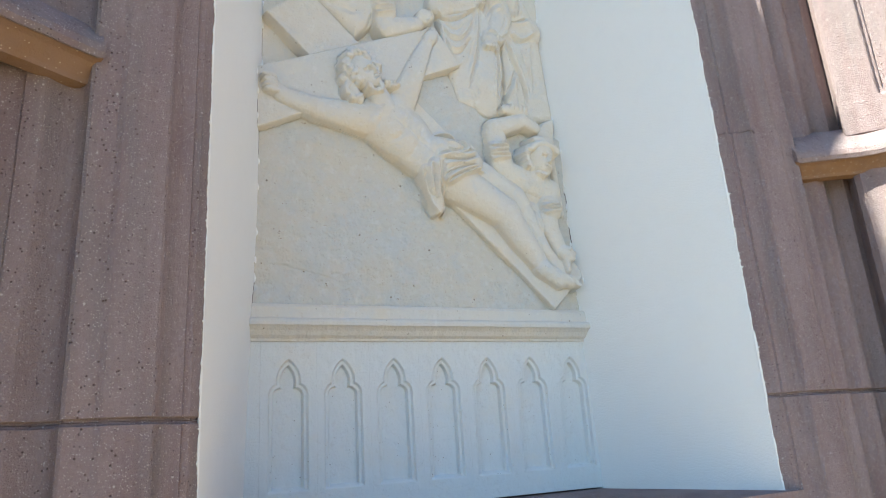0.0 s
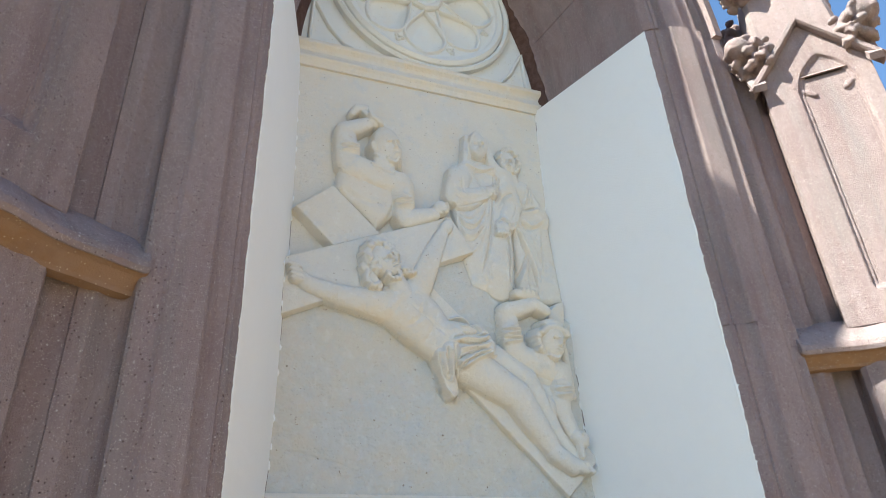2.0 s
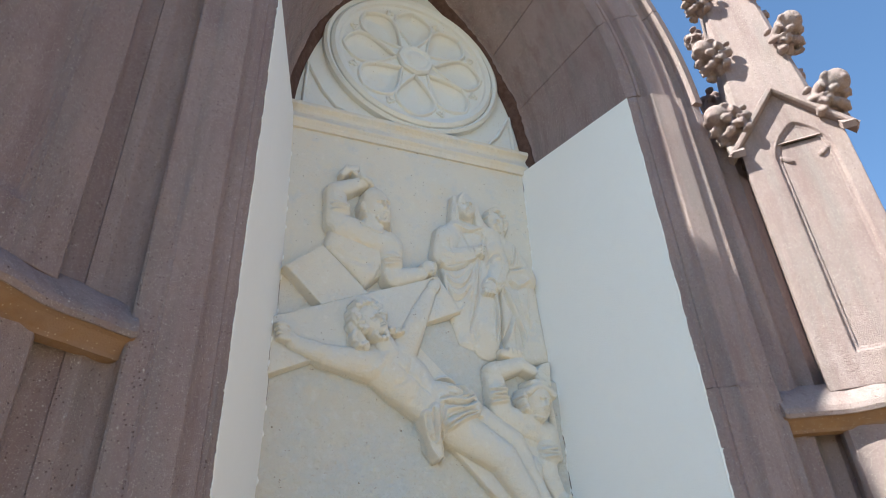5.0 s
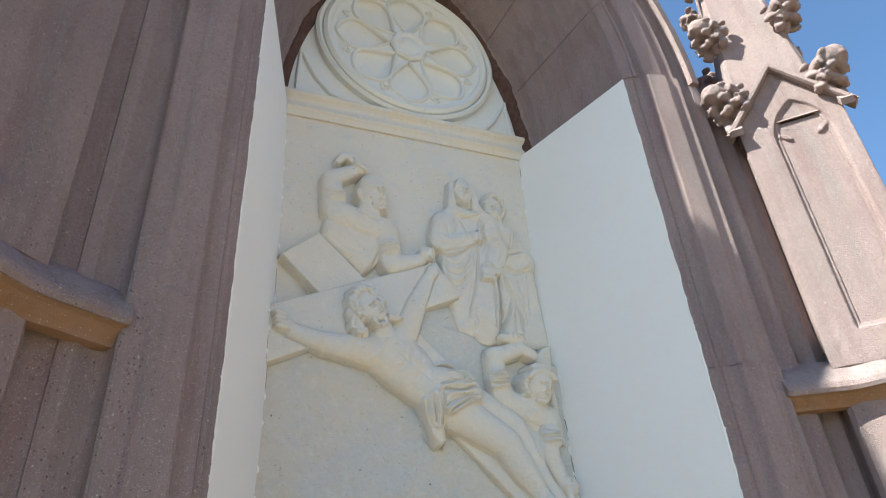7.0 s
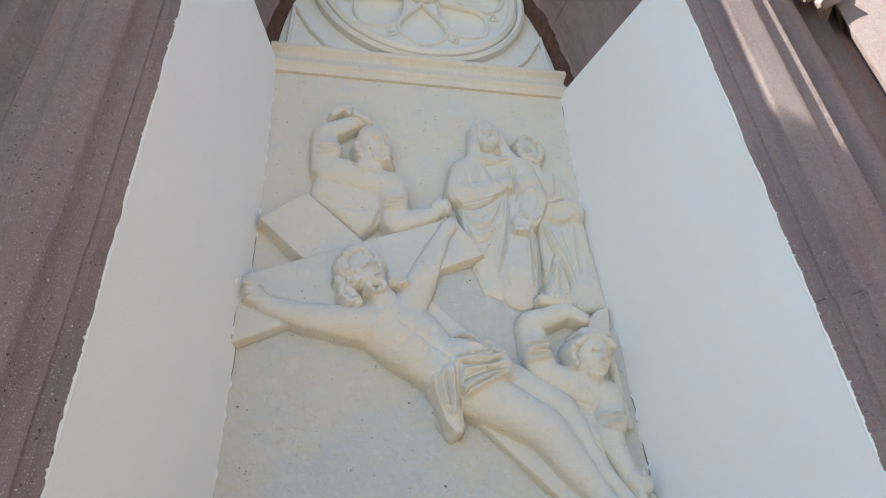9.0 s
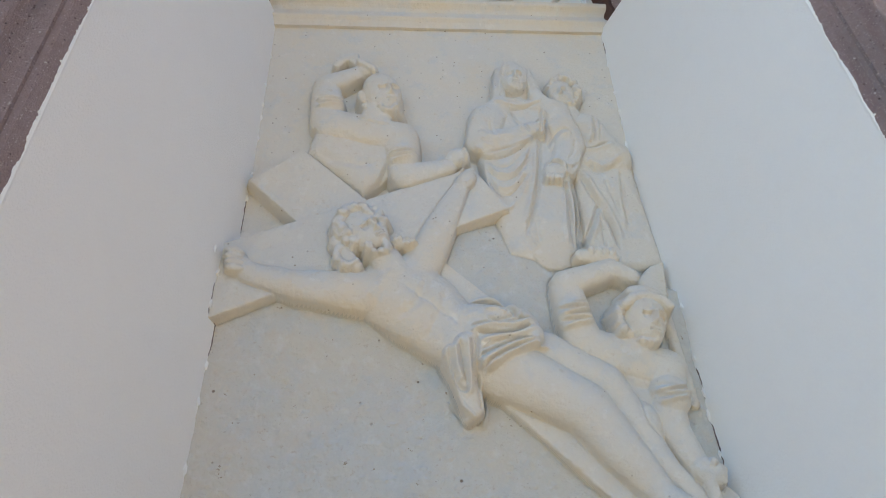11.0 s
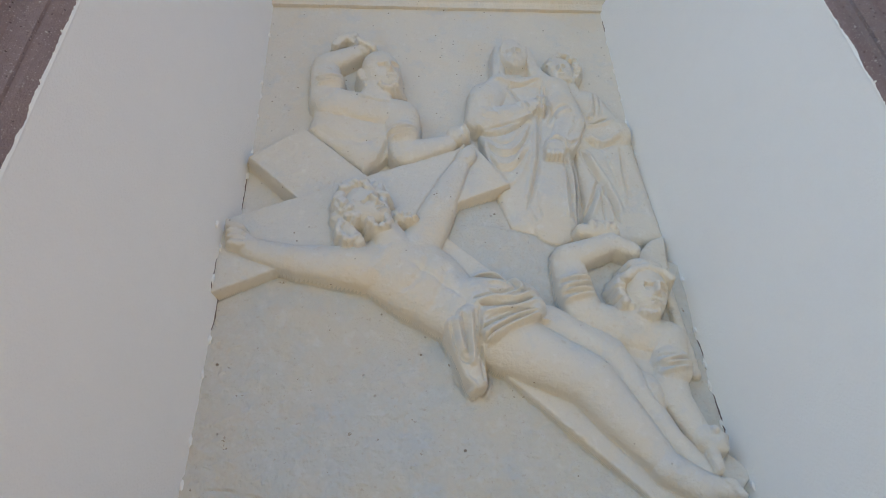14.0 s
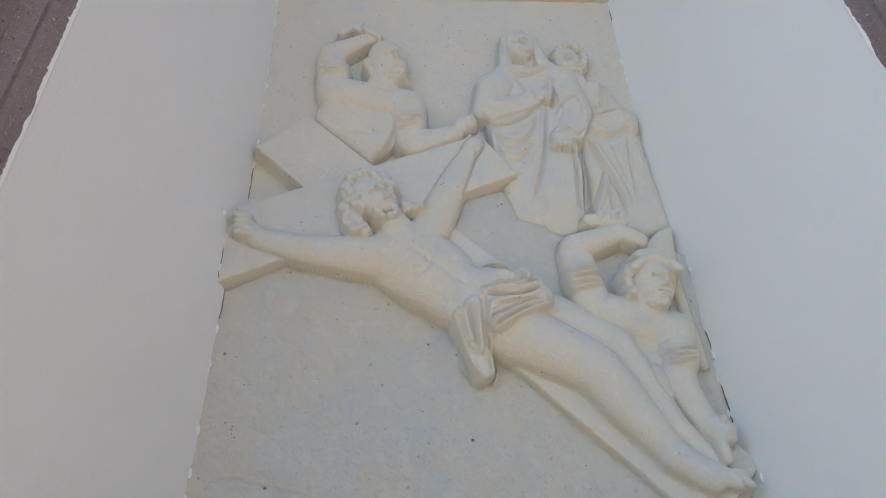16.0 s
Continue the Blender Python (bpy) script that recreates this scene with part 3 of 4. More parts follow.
    c.limb(-0.385, 3.37, 0.052, -0.398, 3.515, 0.044, 0.085, 0.085)
    c.limb(-0.398, 3.53, 0.040, -0.300, 3.588, 0.028, 0.085, 0.085)
    c.egg(-0.277, 3.598, 0.036, 0.030, 10, 0.095)
    c.limb(-0.372, 3.622, 0.014, -0.352, 3.652, 0.017, 0.072, 0.076, 0.9, 0.003)
    c.limb(-0.352, 3.652, 0.018, -0.318, 3.662, 0.016, 0.078, 0.080, 0.9, 0.003)
    c.limb(-0.330, 3.650, 0.010, -0.292, 3.606, 0.010, 0.074, 0.084, 1.0, 0.003)
    for i in range(4):
        c.egg(-0.296 + 0.013 * i, 3.612 - 0.009 * i, 0.009, 0.017, 30, 0.112, 1.0, 0.003)
    c.sleeve(-0.380, 3.440, 0.040, 3, 0.098)
    c.limb(-0.245, 3.36, 0.048, -0.230, 3.43, 0.045, 0.10, 0.105, 0.8, 0.016)
    c.head(-0.226, 3.488, 0.060, 0.088, 10, 0.128, 0.35)
    c.locks(-0.205, 3.416, 0.024, 0.024, 160, 385, 22, 0.008, 0.116, 8)
    c.egg(-0.286, 3.462, 0.012, 0.024, 10, 0.100)
    c.locks(-0.268, 3.450, 0.012, 0.045, 100, 260, 9, 0.010, 0.098, 9)
    c.limb(-0.165, 3.30, 0.055, -0.155, 3.165, 0.044, 0.105, 0.105)
    c.limb(-0.150, 3.150, 0.042, -0.035, 3.188, 0.028, 0.105, 0.105)
    c.sleeve(-0.160, 3.218, 0.040, 12, 0.122)
    c.egg(-0.003, 3.218, 0.036, 0.032, 40, 0.118)
    c.fold(0.012, 3.24, 0.026, 3.195, 0.006, 0.014)
    c.fold(0.002, 3.20, 0.012, 3.165, 0.006, 0.012)
    c.line([(-0.303, 3.384), (-0.282, 3.361), (-0.245, 3.343), (-0.215, 3.340), (-0.196, 3.350)], 0.0045, -0.006)
    c.line([(-0.273, 3.073), (-0.251, 3.105), (-0.221, 3.148), (-0.198, 3.214)], 0.006, -0.007)
    c.line([(-0.345, 3.310), (-0.279, 3.278), (-0.198, 3.275)], 0.008, -0.004)
    # the figure laid on the timbers
    c.use(6, 0.125)
    c.limb(-0.575, 2.858, 0.030, -0.540, 2.835, 0.026, 0.105, 0.110)
    for i in range(4):
        c.egg(-0.583 + 0.003 * i, 2.886 - 0.017 * i, 0.024, 0.010, -8, 0.118, 1.0, 0.003)
    c.limb(-0.540, 2.832, 0.030, -0.420, 2.800, 0.042, 0.105, 0.112)
    c.limb(-0.420, 2.800, 0.042, -0.255, 2.785, 0.060, 0.112, 0.115, 0.75)
    c.limb(-0.110, 2.870, 0.058, -0.048, 3.015, 0.042, 0.105, 0.105)
    c.limb(-0.048, 3.015, 0.042, 0.000, 3.120, 0.026, 0.105, 0.105)
    c.egg(0.018, 3.152, 0.040, 0.026, 60, 0.112)
    c.limb(-0.170, 2.795, 0.108, -0.110, 2.745, 0.106, 0.118, 0.125, 0.62, 0.022)
    c.limb(-0.110, 2.745, 0.104, -0.020, 2.665, 0.084, 0.125, 0.118, 0.65, 0.022)
    c.limb(-0.020, 2.665, 0.084, 0.075, 2.620, 0.088, 0.118, 0.125, 0.7, 0.02)
    c.fold(-0.17, 2.86, -0.245, 2.745, 0.016, 0.006, 0.0)
    c.fold(-0.10, 2.82, -0.165, 2.70, 0.012, -0.006, 0.02)
    c.fold(-0.16, 2.79, 0.00, 2.665, 0.008, -0.004)
    c.fold(-0.055, 2.77, -0.105, 2.645, 0.010, -0.004, 0.01)
    c.limb(0.193, 2.628, 0.058, 0.330, 2.545, 0.050, 0.100, 0.105)
    c.limb(0.330, 2.545, 0.048, 0.432, 2.340, 0.030, 0.105, 0.095)
    c.limb(0.432, 2.340, 0.028, 0.500, 2.262, 0.024, 0.095, 0.095)
    c.limb(0.085, 2.582, 0.082, 0.265, 2.478, 0.062, 0.135, 0.140)
    c.limb(0.265, 2.476, 0.060, 0.330, 2.385, 0.054, 0.140, 0.125)
    c.limb(0.330, 2.385, 0.054, 0.405, 2.280, 0.034, 0.125, 0.112)
    c.limb(0.405, 2.275, 0.036, 0.475, 2.232, 0.034, 0.118, 0.110)
    c.limb(0.465, 2.240, 0.030, 0.530, 2.224, 0.020, 0.112, 0.105)
    for i in range(4):
        c.egg(0.526 + 0.006 * i, 2.238 - 0.009 * i, 0.014, 0.008, -15, 0.112, 1.0, 0.003)
    # loincloth
    c.limb(0.020, 2.690, 0.060, 0.120, 2.680, 0.060, 0.126, 0.124, 0.7, 0.012)
    c.limb(0.044, 2.575, 0.022, 0.148, 2.636, 0.022, 0.147, 0.136, 0.9, 0.01)
    c.limb(0.034, 2.608, 0.036, 0.150, 2.654, 0.034, 0.144, 0.132, 0.8, 0.016)
    c.limb(0.021, 2.653, 0.034, 0.133, 2.683, 0.036, 0.134, 0.126, 0.8, 0.016)
    c.limb(-0.041, 2.604, 0.022, -0.003, 2.459, 0.012, 0.13, 0.09, 0.9, 0.006)
    c.limb(-0.008, 2.623, 0.03, 0.006, 2.479, 0.024, 0.142, 0.098, 0.8, 0.008)
    c.line([(0.002, 2.749), (0.053, 2.757), (0.094, 2.736), (0.112, 2.705), (0.071, 2.690), (0.043, 2.696)], 0.005, -0.008)
    c.line([(0.011, 2.759), (0.060, 2.770), (0.105, 2.747), (0.125, 2.710), (0.117, 2.686)], 0.007, 0.01)
    c.line([(0.042, 2.722), (0.074, 2.721), (0.094, 2.709)], 0.006, 0.006)
    c.line([(0.003, 2.666), (0.048, 2.683), (0.113, 2.687), (0.156, 2.702)], 0.0045, -0.008)
    c.line([(0.002, 2.653), (0.052, 2.671), (0.111, 2.673), (0.160, 2.699)], 0.007, 0.008)
    c.line([(0.018, 2.652), (0.061, 2.652), (0.105, 2.654), (0.153, 2.676)], 0.0045, -0.011)
    c.line([(0.021, 2.623), (0.063, 2.635), (0.108, 2.642), (0.162, 2.667)], 0.007, 0.008)
    c.line([(0.020, 2.584), (0.051, 2.605), (0.093, 2.623), (0.156, 2.640)], 0.0045, -0.01)
    c.line([(0.024, 2.600), (0.059, 2.620), (0.101, 2.635)], 0.004, -0.005)
    c.line([(0.025, 2.568), (0.063, 2.593), (0.112, 2.619), (0.169, 2.636)], 0.008, 0.009)
    c.line([(0.029, 2.548), (0.061, 2.572), (0.104, 2.598), (0.153, 2.620), (0.192, 2.624)], 0.006, 0.01)
    c.line([(0.027, 2.558), (0.062, 2.584), (0.105, 2.608), (0.154, 2.630)], 0.0035, -0.007)
    c.line([(0.018, 2.646), (0.015, 2.593), (0.017, 2.538), (0.031, 2.507), (0.036, 2.486)], 0.005, -0.01)
    c.line([(0.018, 2.556), (0.018, 2.507), (0.023, 2.472)], 0.004, -0.007)
    c.line([(-0.051, 2.613), (-0.043, 2.563), (-0.029, 2.523), (-0.005, 2.511)], 0.0045, -0.008)
    c.line([(-0.037, 2.622), (-0.030, 2.571), (-0.019, 2.532)], 0.006, 0.008)
    c.line([(-0.024, 2.629), (-0.019, 2.578), (-0.011, 2.528)], 0.004, -0.007)
    c.line([(-0.007, 2.635), (-0.003, 2.578), (-0.001, 2.523), (-0.008, 2.504)], 0.006, 0.008)
    c.line([(0.006, 2.638), (0.006, 2.578), (0.008, 2.521)], 0.004, -0.006)
    c.line([(-0.051, 2.563), (-0.038, 2.507), (-0.011, 2.468), (0.016, 2.445)], 0.007, 0.009)
    c.line([(-0.050, 2.532), (-0.035, 2.486), (-0.006, 2.450)], 0.004, -0.006)
    c.line([(0.035, 2.521), (0.039, 2.479), (0.026, 2.441)], 0.006, 0.008)
    # head of the lying figure, with locks and beard
    c.limb(-0.200, 2.875, 0.040, -0.180, 2.835, 0.050, 0.125, 0.120)
    c.head(-0.258, 2.950, 0.056, 0.074, 36, 0.160, 0.30)
    c.locks(-0.270, 2.962, 0.058, 0.062, 0, 262, 40, 0.0125, 0.148, 11)
    c.locks(-0.282, 2.968, 0.040, 0.046, 30, 255, 26, 0.0115, 0.160, 12)
    c.limb(-0.330, 2.915, 0.018, -0.276, 2.846, 0.018, 0.128, 0.122, 1.0, 0.004)
    c.locks(-0.298, 2.872, 0.026, 0.030, 100, 330, 18, 0.0100, 0.134, 13)
    c.locks(-0.222, 2.893, 0.026, 0.020, 170, 400, 18, 0.0085, 0.152, 14)
    c.egg(-0.158, 2.922, 0.034, 0.015, -5, 0.116)
    c.locks(-0.158, 2.922, 0.026, 0.009, 0, 360, 14, 0.008, 0.120, 15)
    # the kneeling man
    c.use(7, 0.11)
    c.plate([(0.285, 2.66), (0.36, 2.68), (0.45, 2.64), (0.50, 2.57), (0.49, 2.46), (0.40, 2.42), (0.34, 2.52)], 0.070, 0.05, k=0.016)
    c.limb(0.300, 2.640, 0.050, 0.470, 2.585, 0.050, 0.095, 0.095, 0.7, 0.02)
    c.fold(0.35, 2.57, 0.47, 2.53, 0.010, -0.005, -0.02)
    c.egg(0.400, 2.440, 0.036, 0.060, 10, 0.095)
    c.limb(0.285, 2.655, 0.050, 0.262, 2.790, 0.044, 0.10, 0.10)
    c.limb(0.262, 2.812, 0.040, 0.385, 2.858, 0.028, 0.105, 0.105)
    c.sleeve(0.270, 2.715, 0.042, 8, 0.115, 4, 0.017)
    c.limb(0.385, 2.858, 0.026, 0.435, 2.832, 0.022, 0.105, 0.105)
    c.limb(0.312, 2.895, 0.020, 0.395, 2.893, 0.020, 0.100, 0.100, 1.0, 0.004)
    for i in range(4):
        c.egg(0.338 + 0.019 * i, 2.906 - 0.001 * i, 0.010, 0.015, 0, 0.108, 1.0, 0.003)
    c.plate([(0.452, 2.835), (0.505, 2.885), (0.545, 2.90), (0.535, 2.79), (0.47, 2.79)], 0.055, 0.01)
    c.limb(0.515, 2.78, 0.014, 0.535, 2.50, 0.014, 0.055, 0.055, 1.0)
    c.limb(0.408, 2.620, 0.044, 0.425, 2.660, 0.044, 0.105, 0.11, 0.8, 0.014)
    c.head(0.440, 2.703, 0.056, 0.076, -10, 0.142, 0.28)
    for x0, z0, x1, z1 in ((0.388, 2.728, 0.412, 2.748), (0.412, 2.748, 0.450, 2.756), (0.450, 2.756, 0.486, 2.742), (0.486, 2.742, 0.500, 2.726)):
        c.limb(x0, z0, 0.012, x1, z1, 0.012, 0.138, 0.138, 1.0, 0.005)
    c.egg(0.446, 2.768, 0.046, 0.022, -6, 0.130, 0.9, 0.006)
    c.locks(0.390, 2.700, 0.018, 0.044, 80, 280, 20, 0.0105, 0.120, 21)
    c.locks(0.432, 2.640, 0.020, 0.012, 180, 360, 9, 0.008, 0.132, 22)
    c.limb(0.478, 2.585, 0.050, 0.468, 2.505, 0.045, 0.10, 0.10)
    c.sleeve(0.468, 2.508, 0.042, 6, 0.118)
    c.limb(0.460, 2.480, 0.040, 0.462, 2.425, 0.036, 0.10, 0.10)
    c.limb(0.462, 2.425, 0.036, 0.488, 2.345, 0.028, 0.10, 0.105)
    c.egg(0.506, 2.325, 0.040, 0.032, -30, 0.122)
    c.locks(0.512, 2.322, 0.024, 0.020, -100, 80, 4, 0.012, 0.124, 31)
    c.limb(0.500, 2.305, 0.014, 0.505, 2.262, 0.012, 0.115, 0.110, 1.0)
    # hand-worked unevenness, more of it on the ground
    low = np.clip((2.75 - Z) / 0.3, 0, 1) * (c.H < 0.062)
    c.H = c.H + 0.0016 * wobble(X, Z, 0.12, 41, 4) + 0.0007 * wobble(X, Z, 0.03, 44, 2) + low * (0.0045 * wobble(X, Z, 0.17, 42, 5) + 0.0028 * np.maximum(wobble(X, Z * 1.6, 0.05, 43, 4), 0.15))
    for x0, z0, x1, z1 in ((-0.57, 2.250, -0.50, 2.246), (-0.52, 2.244, -0.43, 2.226), (-0.44, 2.228, -0.36, 2.205)):
        c.fold(x0, z0, x1, z1, 0.003, -0.003, 0.002)
    foot = (c.owner == 8) | (c.owner == 0)
    c.H = np.where(foot, np.minimum(c.H, (0.043 + np.maximum(Z - 2.118, 0) * 1.2) / g), c.H)
    # undercut seams along the outline of every figure and timber
    seam = np.zeros_like(X)
    own = np.where(c.owner == 8, 0, c.owner)
    seam[:-1] = np.maximum(seam[:-1], own[:-1] != own[1:])
    seam[:, :-1] = np.maximum(seam[:, :-1], own[:, :-1] != own[:, 1:])
    for _ in range(2):
        pad = np.pad(seam, 1, mode="edge")
        seam = 0.4 * seam + 0.15 * (pad[:-2, 1:-1] + pad[2:, 1:-1] + pad[1:-1, :-2] + pad[1:-1, 2:])
    c.H = (c.H - 0.009 * seam) * g
    for s in (-1, 1):
        i = 18 if s < 0 else -19
        EDGE_H[s] = (zs, c.H[:, i])
    return split_sheet(sheet(X, Z, c.H), c.owner, 9)


panel = tagged(new("relief_panel"), "cream-painted carved relief of figures around crossed timbers", "relief")
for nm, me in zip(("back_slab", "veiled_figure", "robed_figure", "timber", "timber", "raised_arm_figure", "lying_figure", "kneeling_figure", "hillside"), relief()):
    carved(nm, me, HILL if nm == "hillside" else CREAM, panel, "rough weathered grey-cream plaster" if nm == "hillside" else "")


# ---- mouldings that run across the niche ----
def run(profile, x0, x1, n=60, jitter=0.0012, seed=0, rise=0.0):
    rnd = random.Random(seed)
    rings = []
    for i in range(n + 1):
        x = x0 + (x1 - x0) * i / n
        j = rnd.uniform(-jitter, jitter)
        rings.append([(x, y + (j if y < -0.01 else 0), z + j * 0.6 + rise * (i / n - 0.5)) for y, z in profile])
    return loft(rings)


LEDGE = [(0.03, 2.122), (-0.046, 2.116), (-0.052, 2.106), (-0.053, 2.073), (-0.064, 2.068), (-0.067, 2.060), (-0.066, 2.050), (-0.058, 2.045),
         (-0.048, 2.036), (-0.040, 2.022), (-0.028, 2.014), (-0.026, 2.006), (0.03, 2.004)]
tagged(part("ledge", run(LEDGE, CX - 0.612, CX + 0.618, 80, 0.0012, 1), CREAM, smooth=False), "cream-painted moulded ledge between relief and arcade", "ledge")
CORNICE = [(0.03, 3.884), (-0.012, 3.885), (-0.014, 3.892), (-0.020, 3.908), (-0.029, 3.918), (-0.031, 3.924), (-0.030, 3.930), (-0.024, 3.942), (-0.021, 3.960),
           (-0.026, 3.974), (-0.034, 3.982), (-0.042, 3.988), (-0.045, 3.994), (-0.045, 4.008), (-0.040, 4.013), (0.03, 4.020)]
tagged(part("cornice", run(CORNICE, CX - 0.60, CX + 0.60, 80, 0.0010, 2, 0.042), CREAM), "cream-painted moulded cornice over the relief", "cornice")


def bay_mesh():
    """One bay of the blind arcade: a sunk panel with a cusped pointed head."""
    X, Z = np.meshgrid(np.linspace(-0.0833, 0.0833, 110), np.linspace(1.505, 2.006, 260))

    def sunk(g):
        box = np.maximum(np.abs(X) - 0.044 - g, np.maximum(1.585 - g * 0.5 - Z, Z - 1.846))
        lobes = np.hypot(np.abs(X) - 0.021, Z - 1.846) - 0.023 - g
        tip = np.maximum(np.hypot(np.abs(X) + 0.042, Z - 1.886) - 0.064 - g, 1.85 - Z)
        return np.minimum(np.minimum(box, lobes), tip)
    e = np.clip(0.5 - sunk(0.0) / 0.0045, 0, 1)
    f = np.clip(0.5 - sunk(0.013) / 0.006, 0, 1)
    calm = np.clip((0.080 - np.abs(X)) / 0.015, 0, 1)
    H = 0.020 - 0.010 * f * f * (3 - 2 * f) - 0.017 * e * e * (3 - 2 * e) + 0.0010 * wobble(X, Z, 0.05, 7, 3) * calm
    return sheet(X, Z, H)


arcade = tagged(new("blind_arcade"), "pale painted blind arcade of seven cusped lancet panels", "arcade")
bay = bay_mesh()
bay.materials.append(COOL)
for i in range(7):
    b = new("bay", bay)
    b.parent = arcade
    b.location.x = -0.5 + i / 6
for x0, x1 in ((CX - 0.61, -0.5834), (0.5834, CX + 0.63)):
    part("margin", slab([(x0, 0.03), (x0, -0.0195), (x1, -0.0195), (x1, 0.03)], 1.505, 2.006), COOL, arcade)


# ---- carved head of the niche ----
def ringed(profile, n=96, cz=4.482):
    """A ring turned about the middle of the head: profile of radius, height."""
    rings = []
    for i in range(n):
        a = 2 * math.pi * i / n
        rings.append([(CX + r * math.cos(a), -h, cz + r * math.sin(a)) for r, h in profile])
    rings.append(rings[0])
    bm = loft(rings, True, False)
    bmesh.ops.remove_doubles(bm, verts=bm.verts[:], dist=1e-5)
    return bm


def tube(path, half, high, base, closed=True):
    """A rounded bead along a path of x, z; it stands from base to base + high."""
    n = len(path)
    rings = []
    for i, (x, z) in enumerate(path):
        (xa, za), (xb, zb) = path[(i - 1) % n if closed else max(i - 1, 0)], path[(i + 1) % n if closed else min(i + 1, n - 1)]
        d = math.hypot(xb - xa, zb - za) or 1
        nx, nz = -(zb - za) / d, (xb - xa) / d
        rings.append([(x + nx * o * half, -(base + h * high), z + nz * o * half) for o, h in ((-1, -0.3), (-0.85, 0.45), (-0.4, 0.9), (0.1, 1), (0.5, 0.85), (0.9, 0.4), (1, -0.3))])
    if closed:
        rings.append(rings[0])
    bm = loft(rings, True, not closed)
    bmesh.ops.remove_doubles(bm, verts=bm.verts[:], dist=1e-5)
    return bm


def head_plate():
    """The flat ground of the head, cut to the pointed arch; petals are scooped out."""
    rows = 150
    top = math.acos(K / (0.585 + K))
    Zs, Ws = [], []
    for i in range(rows):
        th = top * 0.995 * i / (rows - 1)
        Zs.append(3.925 + (0.588 + K) * math.sin(th))
        Ws.append((0.588 + K) * math.cos(th) - K)
    F, Z = np.meshgrid(np.linspace(-1, 1, 170), np.array(Zs))
    X = CX + F * np.array(Ws)[:, None]
    R = np.hypot(X - CX, Z - 4.482)
    A = np.arctan2(Z - 4.482, X - CX)
    H = np.where(R < 0.40, 0.024, 0.0) + 0.0010 * wobble(X, Z, 0.07, 9, 3)
    a = (A + np.pi / 8) % (np.pi / 4) - np.pi / 8
    u, v = R * np.cos(a), R * np.sin(a)
    half = 0.098 * np.maximum(np.sin(np.clip((u - 0.095) / 0.28, 0, 1) ** 1.5 * np.pi), 0) ** 0.7
    inside = np.clip((half - np.abs(v)) / 0.05, 0, 1) * (u > 0.095) * (u < 0.375)
    H -= 0.030 * np.sqrt(inside) * (R < 0.38)
    return sheet(X, Z, H)


def petal_path(k, n=40):
    a0 = k * math.pi / 4
    pts = []
    for i in range(n):
        f = i / n
        side = 1 if f < 0.5 else -1
        g = f * 2 if f < 0.5 else (1 - f) * 2
        u = 0.095 + 0.285 * g
        v = side * 0.104 * max(math.sin(g ** 1.5 * math.pi), 0.0) ** 0.7
        pts.append((CX + u * math.cos(a0) - v * math.sin(a0), 4.482 + u * math.sin(a0) + v * math.cos(a0)))
    return pts


head = tagged(new("niche_head"), "cool white painted pointed head with a carved eight-petalled rose", "tympanum")
carved("plate", head_plate(), COOL, head)
part("outer_ring", ringed([(0.478, -0.01), (0.476, 0.030), (0.462, 0.040), (0.448, 0.030), (0.444, 0.020), (0.440, 0.036), (0.424, 0.048), (0.404, 0.042), (0.396, 0.030), (0.380, 0.024), (0.374, -0.01)]), COOL, head)
for k in range(8):
    part("petal", tube(petal_path(k), 0.010, 0.018, 0.018), COOL, head)
for k in range(8):
    a = (k + 0.5) * math.pi / 4
    tri = []
    for i in range(18):
        b = 2 * math.pi * i / 18
        rr = 0.018 + 0.008 * math.cos(3 * b)
        u, v = 0.348 + rr * 0.8 * math.cos(b), rr * 0.9 * math.sin(b)
        tri.append((CX + u * math.cos(a) - v * math.sin(a), 4.482 + u * math.sin(a) + v * math.cos(a)))
    part("eyelet", tube(tri, 0.007, 0.012, 0.022), COOL, head)


MORTAR = material("dark_red_mortar", (0.095, 0.052, 0.042), 0.95, tints=((30.0, 0.4, 0.7, 0.6, (0.19, 0.12, 0.10)), (9.0, 0.5, 0.7, 0.4, (0.08, 0.045, 0.04))), bump=1.0, grain=200.0)
for s in (-1, 1):
    rnd = random.Random(20 + s)
    rings = []
    for i in range(61):
        w = 0.030 + rnd.uniform(-0.004, 0.004) + 0.003 * math.sin(i * 0.37 + s)
        rings.append([curved(s, a, y, i / 60 * 0.995 + 0.002) for a, y in ((0.590, 0.01), (0.583, -0.003), (0.588, -0.014), (0.596 + w * 0.6, -0.020 - w), (0.612 + w * 0.6, -0.018 - w), (0.63, 0.01))])
    part("mortar_joint", loft(rings), MORTAR, arch)


def hub():
    rings = []
    for r, h, q in ((0.098, 0.0, 1), (0.098, 0.040, 1), (0.088, 0.052, 1), (0.074, 0.052, 0.6), (0.062, 0.044, 0.2), (0.050, 0.046, 0), (0.030, 0.056, 0), (0.008, 0.060, 0)):
        ring = []
        for i in range(32):
            a = 2 * math.pi * i / 32
            f = ((a + math.pi / 8) % (math.pi / 4)) - math.pi / 8
            o = math.cos(math.pi / 8) / math.cos(f)
            rr = r * (1 + (o / 0.96 - 1) * q)
            ring.append((CX + rr * math.cos(a + math.pi / 8), -h, 4.482 + rr * math.sin(a + math.pi / 8)))
        rings.append(ring)
    return loft(rings)


